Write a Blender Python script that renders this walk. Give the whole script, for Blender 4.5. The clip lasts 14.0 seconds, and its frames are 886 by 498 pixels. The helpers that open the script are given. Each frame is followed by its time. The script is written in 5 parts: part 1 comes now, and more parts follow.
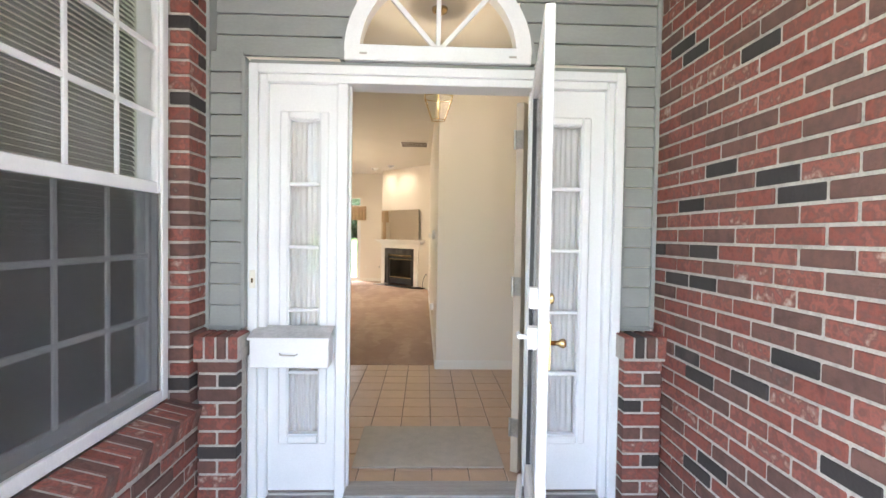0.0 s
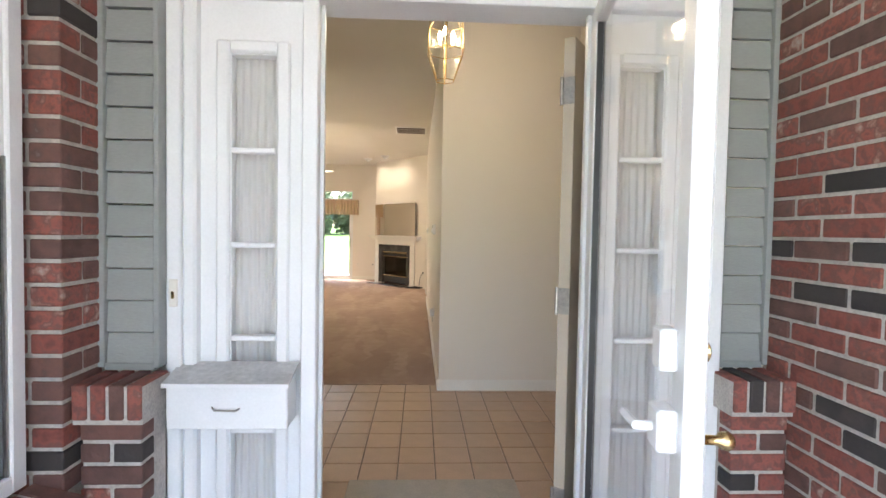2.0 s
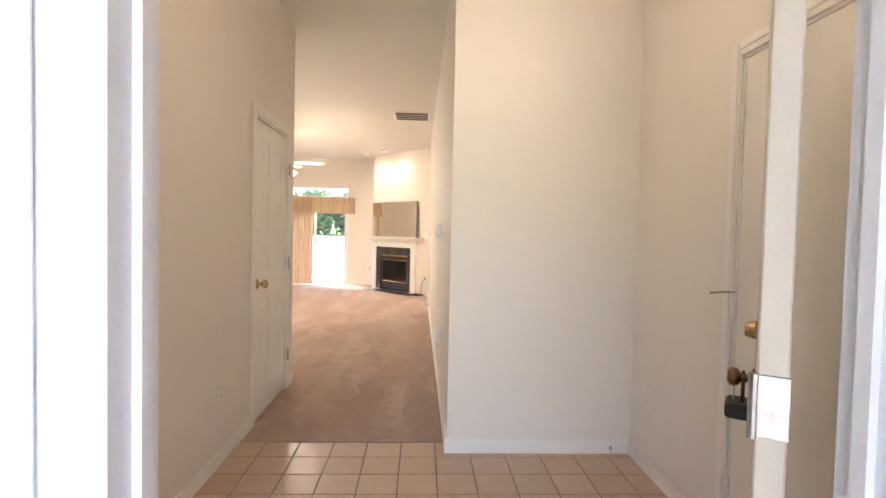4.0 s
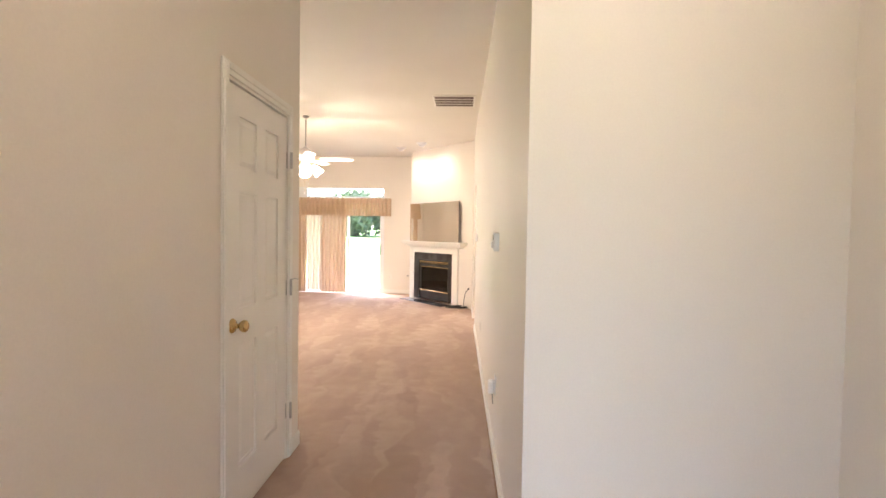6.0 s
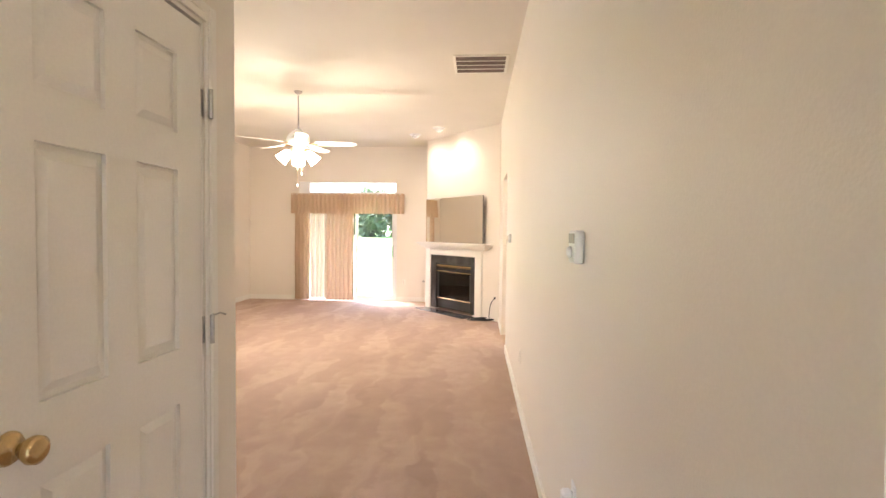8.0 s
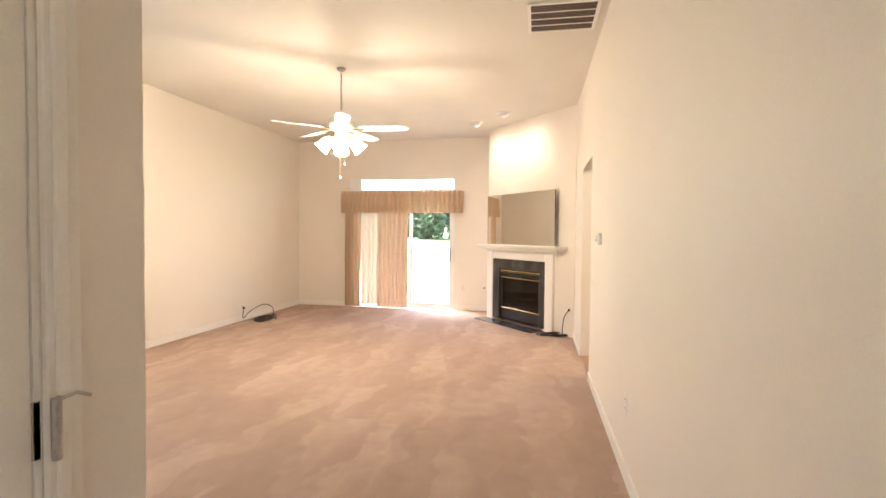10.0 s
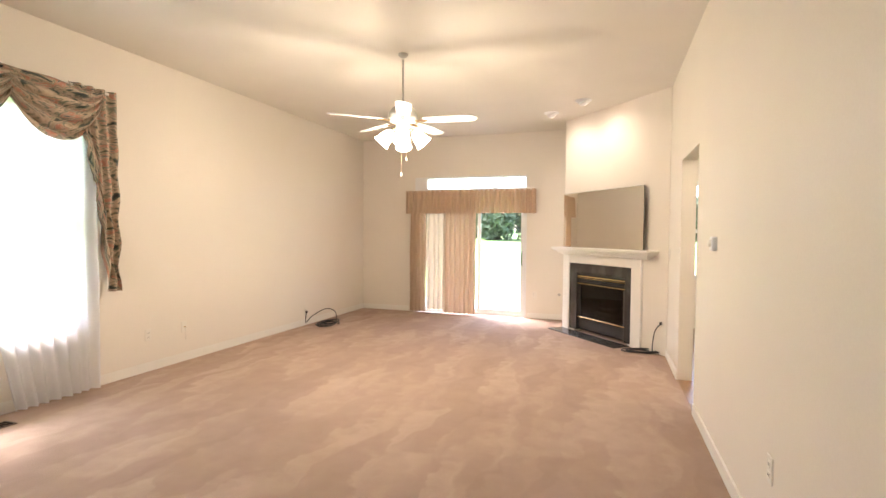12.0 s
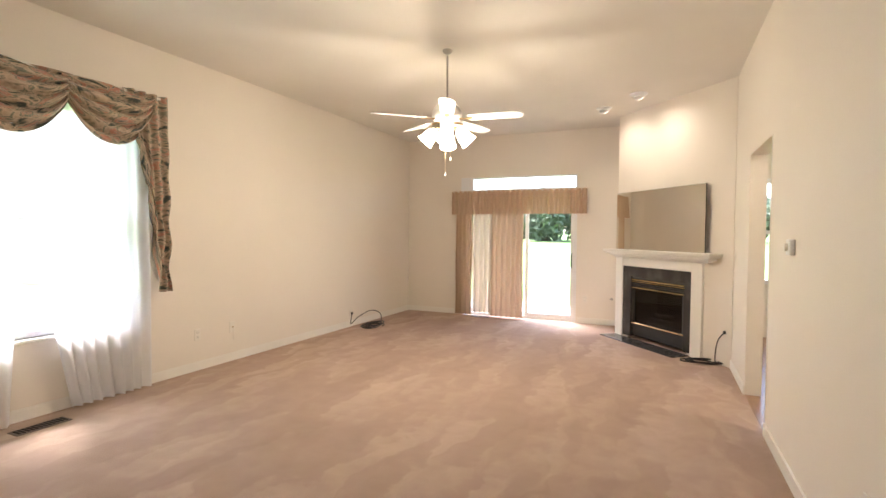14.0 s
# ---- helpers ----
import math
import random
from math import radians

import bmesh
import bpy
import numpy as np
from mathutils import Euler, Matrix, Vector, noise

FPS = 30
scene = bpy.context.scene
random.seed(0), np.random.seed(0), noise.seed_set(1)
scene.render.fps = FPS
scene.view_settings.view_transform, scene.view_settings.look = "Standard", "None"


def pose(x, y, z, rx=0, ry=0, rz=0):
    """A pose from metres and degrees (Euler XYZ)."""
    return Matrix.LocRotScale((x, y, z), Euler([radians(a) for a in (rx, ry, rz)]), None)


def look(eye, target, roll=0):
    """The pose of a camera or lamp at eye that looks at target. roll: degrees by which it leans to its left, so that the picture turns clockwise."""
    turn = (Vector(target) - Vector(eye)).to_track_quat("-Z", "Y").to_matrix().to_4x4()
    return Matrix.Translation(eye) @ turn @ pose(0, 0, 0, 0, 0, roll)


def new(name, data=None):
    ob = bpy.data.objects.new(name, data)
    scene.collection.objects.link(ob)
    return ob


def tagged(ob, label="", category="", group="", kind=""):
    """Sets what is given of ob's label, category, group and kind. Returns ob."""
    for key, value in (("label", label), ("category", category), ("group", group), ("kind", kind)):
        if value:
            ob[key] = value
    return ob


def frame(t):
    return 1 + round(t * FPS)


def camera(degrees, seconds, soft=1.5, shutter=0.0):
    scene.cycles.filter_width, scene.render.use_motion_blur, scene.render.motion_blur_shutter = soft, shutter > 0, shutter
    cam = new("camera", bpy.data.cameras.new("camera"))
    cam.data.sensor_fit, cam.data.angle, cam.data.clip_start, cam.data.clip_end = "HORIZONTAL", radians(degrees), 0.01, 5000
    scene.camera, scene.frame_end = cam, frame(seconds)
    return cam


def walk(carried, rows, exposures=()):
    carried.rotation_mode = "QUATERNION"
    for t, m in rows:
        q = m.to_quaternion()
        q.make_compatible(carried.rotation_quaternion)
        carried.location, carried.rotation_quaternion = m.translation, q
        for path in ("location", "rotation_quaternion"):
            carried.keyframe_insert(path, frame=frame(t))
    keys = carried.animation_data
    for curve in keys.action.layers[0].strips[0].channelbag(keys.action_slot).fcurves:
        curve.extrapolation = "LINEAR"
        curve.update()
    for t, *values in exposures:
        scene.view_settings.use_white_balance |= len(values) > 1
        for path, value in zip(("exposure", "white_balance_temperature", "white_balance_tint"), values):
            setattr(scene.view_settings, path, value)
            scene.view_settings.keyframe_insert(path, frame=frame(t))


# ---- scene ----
cam = camera(83.1, 14.0)
PATH = [
    (0, (1.075, 1.366, 1.316), (1.146, 3.364, 1.261), 0.9),
    (0.5, (1.065, 1.489, 1.311), (1.138, 3.487, 1.244), 0.9),
    (1, (1.061, 1.696, 1.312), (1.143, 3.693, 1.243), 0.9),
    (1.5, (1.039, 1.942, 1.317), (1.124, 3.939, 1.246), 0.9),
    (2, (1.027, 2.193, 1.301), (1.119, 4.190, 1.231), 1.0),
    (4.5, (1.023, 3.615, 1.311), (1.107, 5.612, 1.245), 1.3),
    (5, (1.003, 3.913, 1.345), (1.061, 5.911, 1.273), 0.8),
    (5.5, (0.994, 4.23, 1.387), (0.976, 6.229, 1.31), 0.8),
    (6, (0.965, 4.477, 1.379), (0.891, 6.474, 1.31), 0.9),
    (6.5, (0.928, 4.843, 1.419), (0.831, 6.839, 1.344), 0.6),
    (7, (0.887, 5.155, 1.406), (0.779, 7.151, 1.328), 0.8),
    (7.5, (0.867, 5.484, 1.386), (0.749, 7.479, 1.313), 0.7),
    (10, (0.678, 6.775, 1.341), (0.309, 8.74, 1.279), 0.5),
    (10.5, (0.636, 6.952, 1.356), (0.189, 8.901, 1.293), 0.5),
    (11, (0.599, 7.096, 1.356), (0.091, 9.03, 1.296), 0.6),
    (11.5, (0.569, 7.228, 1.357), (-0.003, 9.144, 1.295), 0.5),
    (12, (0.537, 7.321, 1.359), (-0.095, 9.217, 1.297), 0.5),
    (12.5, (0.538, 7.386, 1.362), (-0.143, 9.266, 1.303), 0.5),
    (13, (0.526, 7.432, 1.366), (-0.203, 9.293, 1.306), 0.5),
    (13.5, (0.513, 7.453, 1.367), (-0.263, 9.296, 1.307), 0.5),
    (14, (0.508, 7.48, 1.366), (-0.302, 9.308, 1.306), 0.5),
]
walk(cam, [(t, look(eye, target, roll)) for t, eye, target, roll in PATH],
     [(0.0, 3.68, 6800, 13), (2.0, 3.48, 6750, 13), (4.5, 4.2, 6450, 20), (7.5, 4.22, 6350, 18), (10.0, 4.05, 6550, 18), (12.0, 3.86, 6450, 16), (14.0, 3.6, 6350, 15)])

# ---- light and world ----
world = bpy.data.worlds.new("sky_world")
scene.world = world
world.use_nodes = True
_wn = world.node_tree
_sky = _wn.nodes.new("ShaderNodeTexSky")
_sky.sky_type = "NISHITA"
_sky.sun_disc = False
_sky.sun_elevation, _sky.sun_rotation = radians(62), radians(-65)
_sky.air_density, _sky.dust_density = 1.0, 3.0
_wn.nodes["Background"].inputs["Strength"].default_value = 0.15
_wn.links.new(_sky.outputs[0], _wn.nodes["Background"].inputs["Color"])


def lamp(name, kind, energy, colour, m, **more):
    data = bpy.data.lights.new(name, kind)
    data.energy, data.color = energy, colour
    if "size" in more:
        data.shadow_soft_size = more["size"]
    if "spot" in more:
        data.spot_size, data.spot_blend = radians(more["spot"]), 1.0
    ob = new(name, data)
    ob.matrix_world = m
    return ob


_sun = lamp("sun", "SUN", 1.8, (1.0, 0.96, 0.9), look((0, 0, 20), (0.75, -0.35, 18.45)))
_sun.data.angle = radians(30)
WARM = (1.0, 0.87, 0.66)
FAN_W, LANTERN_W, SPOT_W = 7.6, 1.25, 1.7

# ---- materials ----


def material(name, colour, rough=0.5, metal=0.0, var=0.08, scale=8.0, fine=120.0, bump=0.0, bump_scale=200.0, per_piece=0.0,
             translucent=0.0, spec=0.5, stretch=(1, 1, 1)):
    """A painted or natural surface: colour varied by coarse and fine noise, with a bump."""
    mat = bpy.data.materials.new(name)
    mat.use_nodes = True
    nt = mat.node_tree
    n, ln = nt.nodes, nt.links
    b = n["Principled BSDF"]
    b.inputs["Roughness"].default_value = rough
    b.inputs["Metallic"].default_value = metal
    b.inputs["Specular IOR Level"].default_value = spec
    tc = n.new("ShaderNodeTexCoord")
    mp = n.new("ShaderNodeMapping")
    mp.inputs["Scale"].default_value = stretch
    ln.new(tc.outputs["Object"], mp.inputs["Vector"])
    coarse, grain = n.new("ShaderNodeTexNoise"), n.new("ShaderNodeTexNoise")
    coarse.inputs["Scale"].default_value, grain.inputs["Scale"].default_value = scale, fine
    coarse.inputs["Detail"].default_value = 5
    for tex in (coarse, grain):
        ln.new(mp.outputs[0], tex.inputs["Vector"])
    add = n.new("ShaderNodeMath")
    add.operation = "ADD"
    ln.new(coarse.outputs[0], add.inputs[0])
    ln.new(grain.outputs[0], add.inputs[1])
    mr = n.new("ShaderNodeMapRange")
    mr.inputs["From Min"].default_value, mr.inputs["From Max"].default_value = 0.65, 1.35
    mr.inputs["To Min"].default_value, mr.inputs["To Max"].default_value = 1 - var, 1 + var
    ln.new(add.outputs[0], mr.inputs["Value"])
    value = mr.outputs[0]
    if per_piece:
        oi = n.new("ShaderNodeObjectInfo")
        m2 = n.new("ShaderNodeMapRange")
        m2.inputs["To Min"].default_value, m2.inputs["To Max"].default_value = 1 - per_piece, 1 + per_piece
        ln.new(oi.outputs["Random"], m2.inputs["Value"])
        mu = n.new("ShaderNodeMath")
        mu.operation = "MULTIPLY"
        ln.new(value, mu.inputs[0])
        ln.new(m2.outputs[0], mu.inputs[1])
        value = mu.outputs[0]
    mix = n.new("ShaderNodeVectorMath")
    mix.operation = "SCALE"
    mix.inputs[0].default_value = colour
    ln.new(value, mix.inputs["Scale"])
    ln.new(mix.outputs[0], b.inputs["Base Color"])
    if bump:
        bt = n.new("ShaderNodeTexNoise")
        bt.inputs["Scale"].default_value = bump_scale
        bt.inputs["Detail"].default_value = 3
        ln.new(mp.outputs[0], bt.inputs["Vector"])
        bp = n.new("ShaderNodeBump")
        bp.inputs["Strength"].default_value = bump
        bp.inputs["Distance"].default_value = 0.004
        ln.new(bt.outputs[0], bp.inputs["Height"])
        ln.new(bp.outputs[0], b.inputs["Normal"])
    if translucent:
        tr = n.new("ShaderNodeBsdfTranslucent")
        ln.new(mix.outputs[0], tr.inputs["Color"])
        ms = n.new("ShaderNodeMixShader")
        ms.inputs[0].default_value = translucent
        ln.new(b.outputs[0], ms.inputs[1])
        ln.new(tr.outputs[0], ms.inputs[2])
        ln.new(ms.outputs[0], n["Material Output"].inputs["Surface"])
    return mat


def glass_material(name, tint=(1, 1, 1), gloss=0.08):
    """Thin window glass: clear, with a mirror-like sheen that grows at a slant."""
    mat = bpy.data.materials.new(name)
    mat.use_nodes = True
    nt = mat.node_tree
    n, ln = nt.nodes, nt.links
    n.remove(n["Principled BSDF"])
    t, g, ms = n.new("ShaderNodeBsdfTransparent"), n.new("ShaderNodeBsdfGlossy"), n.new("ShaderNodeMixShader")
    f, pw_, mr = n.new("ShaderNodeLayerWeight"), n.new("ShaderNodeMath"), n.new("ShaderNodeMapRange")
    f.inputs["Blend"].default_value = 0.5
    pw_.operation, pw_.inputs[1].default_value = "POWER", 5.0
    mr.inputs["To Min"].default_value, mr.inputs["To Max"].default_value = gloss * 0.4, 0.55
    ln.new(f.outputs["Facing"], pw_.inputs[0])
    ln.new(pw_.outputs[0], mr.inputs["Value"])
    t.inputs["Color"].default_value = (*tint, 1)
    g.inputs["Roughness"].default_value = 0.02
    ln.new(mr.outputs[0], ms.inputs[0])
    ln.new(t.outputs[0], ms.inputs[1])
    ln.new(g.outputs[0], ms.inputs[2])
    ln.new(ms.outputs[0], n["Material Output"].inputs["Surface"])
    return mat


def screen_material(name, colour, see):
    """Woven insect screen or sheer cloth: part thread, part gap."""
    mat = material(name, colour, 0.9, var=0.05)
    n, ln = mat.node_tree.nodes, mat.node_tree.links
    t, ms = n.new("ShaderNodeBsdfTransparent"), n.new("ShaderNodeMixShader")
    tr, m2 = n.new("ShaderNodeBsdfTranslucent"), n.new("ShaderNodeMixShader")
    tr.inputs["Color"].default_value = (*colour, 1)
    m2.inputs[0].default_value = 0.5
    ln.new(n["Principled BSDF"].outputs[0], m2.inputs[1])
    ln.new(tr.outputs[0], m2.inputs[2])
    ms.inputs[0].default_value = see
    ln.new(m2.outputs[0], ms.inputs[1])
    ln.new(t.outputs[0], ms.inputs[2])
    ln.new(ms.outputs[0], n["Material Output"].inputs["Surface"])
    return mat


def glow_material(name, colour, strength):
    mat = bpy.data.materials.new(name)
    mat.use_nodes = True
    b = mat.node_tree.nodes["Principled BSDF"]
    b.inputs["Base Color"].default_value = (0.9, 0.88, 0.82, 1)
    b.inputs["Emission Color"].default_value = (*colour, 1)
    b.inputs["Emission Strength"].default_value = strength
    return mat


def ramped(name, stops, rough, scale, bump=0.3, bump_scale=90.0, per_piece=True, detail=6.0, stretch=(1, 1, 1), weight=0.5, twist=0.0, coords="Object"):
    """A surface whose colour is picked from a ramp, by piece and by noise."""
    mat = bpy.data.materials.new(name)
    mat.use_nodes = True
    n, ln = mat.node_tree.nodes, mat.node_tree.links
    b = n["Principled BSDF"]
    b.inputs["Roughness"].default_value = rough
    tc, mp, tex, ramp = n.new("ShaderNodeTexCoord"), n.new("ShaderNodeMapping"), n.new("ShaderNodeTexNoise"), n.new("ShaderNodeValToRGB")
    mp.inputs["Scale"].default_value = stretch
    tex.inputs["Scale"].default_value, tex.inputs["Detail"].default_value = scale, detail
    tex.inputs["Distortion"].default_value = twist
    ln.new(tc.outputs[coords], mp.inputs["Vector"])
    if per_piece:
        oi, ad = n.new("ShaderNodeObjectInfo"), n.new("ShaderNodeVectorMath")
        sc = n.new("ShaderNodeMath")
        sc.operation, sc.inputs[1].default_value = "MULTIPLY", 57.0
        ln.new(oi.outputs["Random"], sc.inputs[0])
        ln.new(mp.outputs[0], ad.inputs[0])
        ln.new(sc.outputs[0], ad.inputs[1])
        ln.new(ad.outputs[0], tex.inputs["Vector"])
        mx = n.new("ShaderNodeMix")
        mx.inputs[0].default_value = weight
        ln.new(oi.outputs["Random"], mx.inputs[2])
        ln.new(tex.outputs[0], mx.inputs[3])
        ln.new(mx.outputs[0], ramp.inputs[0])
    else:
        ln.new(mp.outputs[0], tex.inputs["Vector"])
        ln.new(tex.outputs[0], ramp.inputs[0])
    ramp.color_ramp.elements[0].position, ramp.color_ramp.elements[0].color = stops[0][0], (*stops[0][1], 1)
    ramp.color_ramp.elements[1].position, ramp.color_ramp.elements[1].color = stops[-1][0], (*stops[-1][1], 1)
    for p, c in stops[1:-1]:
        ramp.color_ramp.elements.new(p).color = (*c, 1)
    ln.new(ramp.outputs[0], b.inputs["Base Color"])
    if bump:
        bt, bp = n.new("ShaderNodeTexNoise"), n.new("ShaderNodeBump")
        bt.inputs["Scale"].default_value, bt.inputs["Detail"].default_value = bump_scale, 4
        bp.inputs["Strength"].default_value, bp.inputs["Distance"].default_value = bump, 0.005
        ln.new(mp.outputs[0], bt.inputs["Vector"])
        ln.new(bt.outputs[0], bp.inputs["Height"])
        ln.new(bp.outputs[0], b.inputs["Normal"])
    return mat


def carpet_material(name):
    """Cut-pile carpet: broad worn areas, overlapping vacuum strokes that lay the pile either way, and a fine grain."""
    mat = bpy.data.materials.new(name)
    mat.use_nodes = True
    n, ln = mat.node_tree.nodes, mat.node_tree.links
    b = n["Principled BSDF"]
    b.inputs["Roughness"].default_value = 0.95
    b.inputs["Specular IOR Level"].default_value = 0.15
    tc = n.new("ShaderNodeTexCoord")
    warp, shift = n.new("ShaderNodeTexNoise"), n.new("ShaderNodeVectorMath")
    warp.inputs["Scale"].default_value, warp.inputs["Detail"].default_value = 3.5, 6
    shift.operation = "MULTIPLY_ADD"
    shift.inputs[1].default_value = (0.35, 0.35, 0)
    ln.new(tc.outputs["Object"], warp.inputs["Vector"])
    ln.new(warp.outputs["Color"], shift.inputs[0])
    ln.new(tc.outputs["Object"], shift.inputs[2])
    total = None
    for turn, stretch, scale, weight in ((24, (3.2, 0.9, 1), 1.5, 0.26), (-38, (2.8, 0.8, 1), 1.9, 0.26)):
        mp, vo = n.new("ShaderNodeMapping"), n.new("ShaderNodeTexVoronoi")
        vo.feature = "SMOOTH_F1"
        vo.inputs["Smoothness"].default_value = 0.18
        mp.inputs["Rotation"].default_value = (0, 0, radians(turn))
        mp.inputs["Scale"].default_value = stretch
        vo.inputs["Scale"].default_value = scale
        ln.new(shift.outputs[0], mp.inputs["Vector"])
        ln.new(mp.outputs[0], vo.inputs["Vector"])
        sep, mu = n.new("ShaderNodeSeparateColor"), n.new("ShaderNodeMath")
        ln.new(vo.outputs["Color"], sep.inputs[0])
        mu.operation, mu.inputs[1].default_value = "MULTIPLY_ADD", weight
        ln.new(sep.outputs[0], mu.inputs[0])
        if total is None:
            mu.inputs[2].default_value = 0.0
        else:
            ln.new(total, mu.inputs[2])
        total = mu.outputs[0]
    for scale, detail, weight in ((0.9, 6, 0.40), (7.0, 7, 0.42), (160.0, 2, 0.35)):
        tex, mu = n.new("ShaderNodeTexNoise"), n.new("ShaderNodeMath")
        tex.inputs["Scale"].default_value, tex.inputs["Detail"].default_value = scale, detail
        ln.new(tc.outputs["Object"], tex.inputs["Vector"])
        mu.operation, mu.inputs[1].default_value = "MULTIPLY_ADD", weight
        ln.new(tex.outputs[0], mu.inputs[0])
        ln.new(total, mu.inputs[2])
        total = mu.outputs[0]
    ramp = n.new("ShaderNodeValToRGB")
    ramp.color_ramp.elements[0].position, ramp.color_ramp.elements[0].color = 0.28, (0.40, 0.285, 0.225, 1)
    ramp.color_ramp.elements[1].position, ramp.color_ramp.elements[1].color = 0.72, (0.60, 0.455, 0.372, 1)
    ramp.color_ramp.elements.new(0.51).color = (0.475, 0.346, 0.274, 1)
    half = n.new("ShaderNodeMath")
    half.operation, half.inputs[1].default_value = "MULTIPLY", 0.61
    ln.new(total, half.inputs[0])
    ln.new(half.outputs[0], ramp.inputs[0])
    ln.new(ramp.outputs[0], b.inputs["Base Color"])
    bt, bp = n.new("ShaderNodeTexNoise"), n.new("ShaderNodeBump")
    bt.inputs["Scale"].default_value, bt.inputs["Detail"].default_value = 400, 3
    bp.inputs["Strength"].default_value, bp.inputs["Distance"].default_value = 0.8, 0.005
    ln.new(tc.outputs["Object"], bt.inputs["Vector"])
    ln.new(bt.outputs[0], bp.inputs["Height"])
    ln.new(bp.outputs[0], b.inputs["Normal"])
    return mat


M_WALL = material("wall_paint", (0.80, 0.74, 0.66), 0.55, var=0.025, scale=1.2, bump=0.12, bump_scale=180)
M_CEIL = material("ceiling_paint", (0.74, 0.70, 0.63), 0.85, var=0.03, scale=2, bump=0.3, bump_scale=110)
M_TRIM = material("trim_paint", (0.83, 0.80, 0.74), 0.35, var=0.03, scale=4)
M_DOOR = material("beige_door_paint", (0.56, 0.48, 0.38), 0.4, var=0.04, scale=5)
M_BRONZE = material("worn_bronze", (0.22, 0.12, 0.07), 0.35, 1.0, var=0.2, scale=30)
M_WHITE = material("exterior_white_paint", (0.80, 0.81, 0.82), 0.4, var=0.04, scale=5, bump=0.1, bump_scale=60)
M_VINYL = material("white_vinyl", (0.80, 0.80, 0.80), 0.35, var=0.04, scale=6)
M_SIDING = material("grey_green_siding", (0.30, 0.312, 0.298), 0.55, var=0.07, scale=5, fine=60, bump=0.25, bump_scale=70, per_piece=0.04, stretch=(1, 1, 3))
M_MORTAR = material("mortar", (0.48, 0.445, 0.405), 0.95, var=0.25, scale=20, bump=0.6, bump_scale=150)
RED = [(0.2, (0.13, 0.045, 0.04)), (0.38, (0.27, 0.08, 0.06)), (0.48, (0.18, 0.075, 0.062)), (0.56, (0.32, 0.10, 0.075)), (0.64, (0.19, 0.085, 0.07)), (0.69, (0.33, 0.16, 0.13)), (0.77, (0.48, 0.38, 0.33))]
M_BRICK = ramped("red_brick", RED, 0.9, 26.0, 0.9, 60.0, weight=0.72)
M_BRICK_DARK = ramped("dark_brick", [(0.0, (0.025, 0.022, 0.022)), (0.7, (0.055, 0.045, 0.043)), (1.0, (0.12, 0.09, 0.08))], 0.8, 12.0, 0.6, 60.0)
M_BRICK_BROWN = ramped("brown_brick", [(0.2, (0.085, 0.047, 0.04)), (0.45, (0.14, 0.072, 0.06)), (0.6, (0.18, 0.085, 0.068)), (0.72, (0.12, 0.07, 0.06)), (0.85, (0.36, 0.28, 0.24))], 0.9, 20.0, 0.9, 60.0, weight=0.75)
M_TILE = material("beige_floor_tile", (0.50, 0.35, 0.245), 0.28, var=0.1, scale=9, per_piece=0.06, bump=0.08, bump_scale=40)
M_GROUT = material("grey_grout", (0.20, 0.16, 0.13), 0.9, var=0.15, scale=30)
M_CARPET = carpet_material("tan_carpet")
M_MAT = material("door_mat_cloth", (0.46, 0.425, 0.365), 0.95, var=0.12, scale=14, bump=0.8, bump_scale=400)
M_BRASS = material("brass", (0.62, 0.46, 0.23), 0.25, 1.0, var=0.1, scale=20)
M_STEEL = material("worn_steel", (0.45, 0.43, 0.40), 0.4, 1.0, var=0.15, scale=30)
M_BLACK = material("black_plastic", (0.02, 0.02, 0.022), 0.45, var=0.1)
M_MARBLE = ramped("black_marble", [(0.0, (0.018, 0.017, 0.018)), (0.55, (0.05, 0.047, 0.046)), (0.68, (0.085, 0.08, 0.078)), (0.74, (0.24, 0.23, 0.22)), (1.0, (0.06, 0.055, 0.055))], 0.12, 3.2, 0, 1, False, 8.0)
M_FIREBOX = material("firebox_metal", (0.025, 0.022, 0.02), 0.5, var=0.2)
M_LOG = material("ceramic_log", (0.12, 0.08, 0.055), 0.9, var=0.4, scale=18, bump=0.6, bump_scale=60)
M_FABRIC = material("tan_drape", (0.62, 0.455, 0.32), 0.9, var=0.07, scale=9, fine=300, bump=0.3, bump_scale=500, translucent=0.10, stretch=(1, 1, 0.25))
M_LINING = material("pale_drape_lining", (0.72, 0.62, 0.50), 0.9, var=0.08, scale=20, translucent=0.14, stretch=(1, 1, 0.25))
M_SHEER = screen_material("white_sheer", (0.86, 0.86, 0.88), 0.06)
M_LACE = material("white_sidelight_curtain", (0.78, 0.79, 0.80), 0.9, var=0.05, scale=10, translucent=0.3)
M_SWAG = ramped("floral_swag_cloth", [(0.30, (0.035, 0.045, 0.05)), (0.38, (0.09, 0.11, 0.09)), (0.43, (0.42, 0.33, 0.24)), (0.50, (0.56, 0.44, 0.33)), (0.54, (0.16, 0.19, 0.15)), (0.58, (0.50, 0.38, 0.28)), (0.62, (0.48, 0.20, 0.15)), (0.67, (0.50, 0.41, 0.31)), (0.72, (0.10, 0.12, 0.14))], 0.8, 10.0, 0.2, 200.0, False, 4.0, (0.55, 1.5, 1), twist=0.8, coords="UV")
M_GLASS = glass_material("window_glass")
M_GLASS_DARK = glass_material("fire_glass", (0.35, 0.33, 0.3), 0.12)
M_SCREEN = screen_material("insect_screen", (0.12, 0.12, 0.123), 0.62)
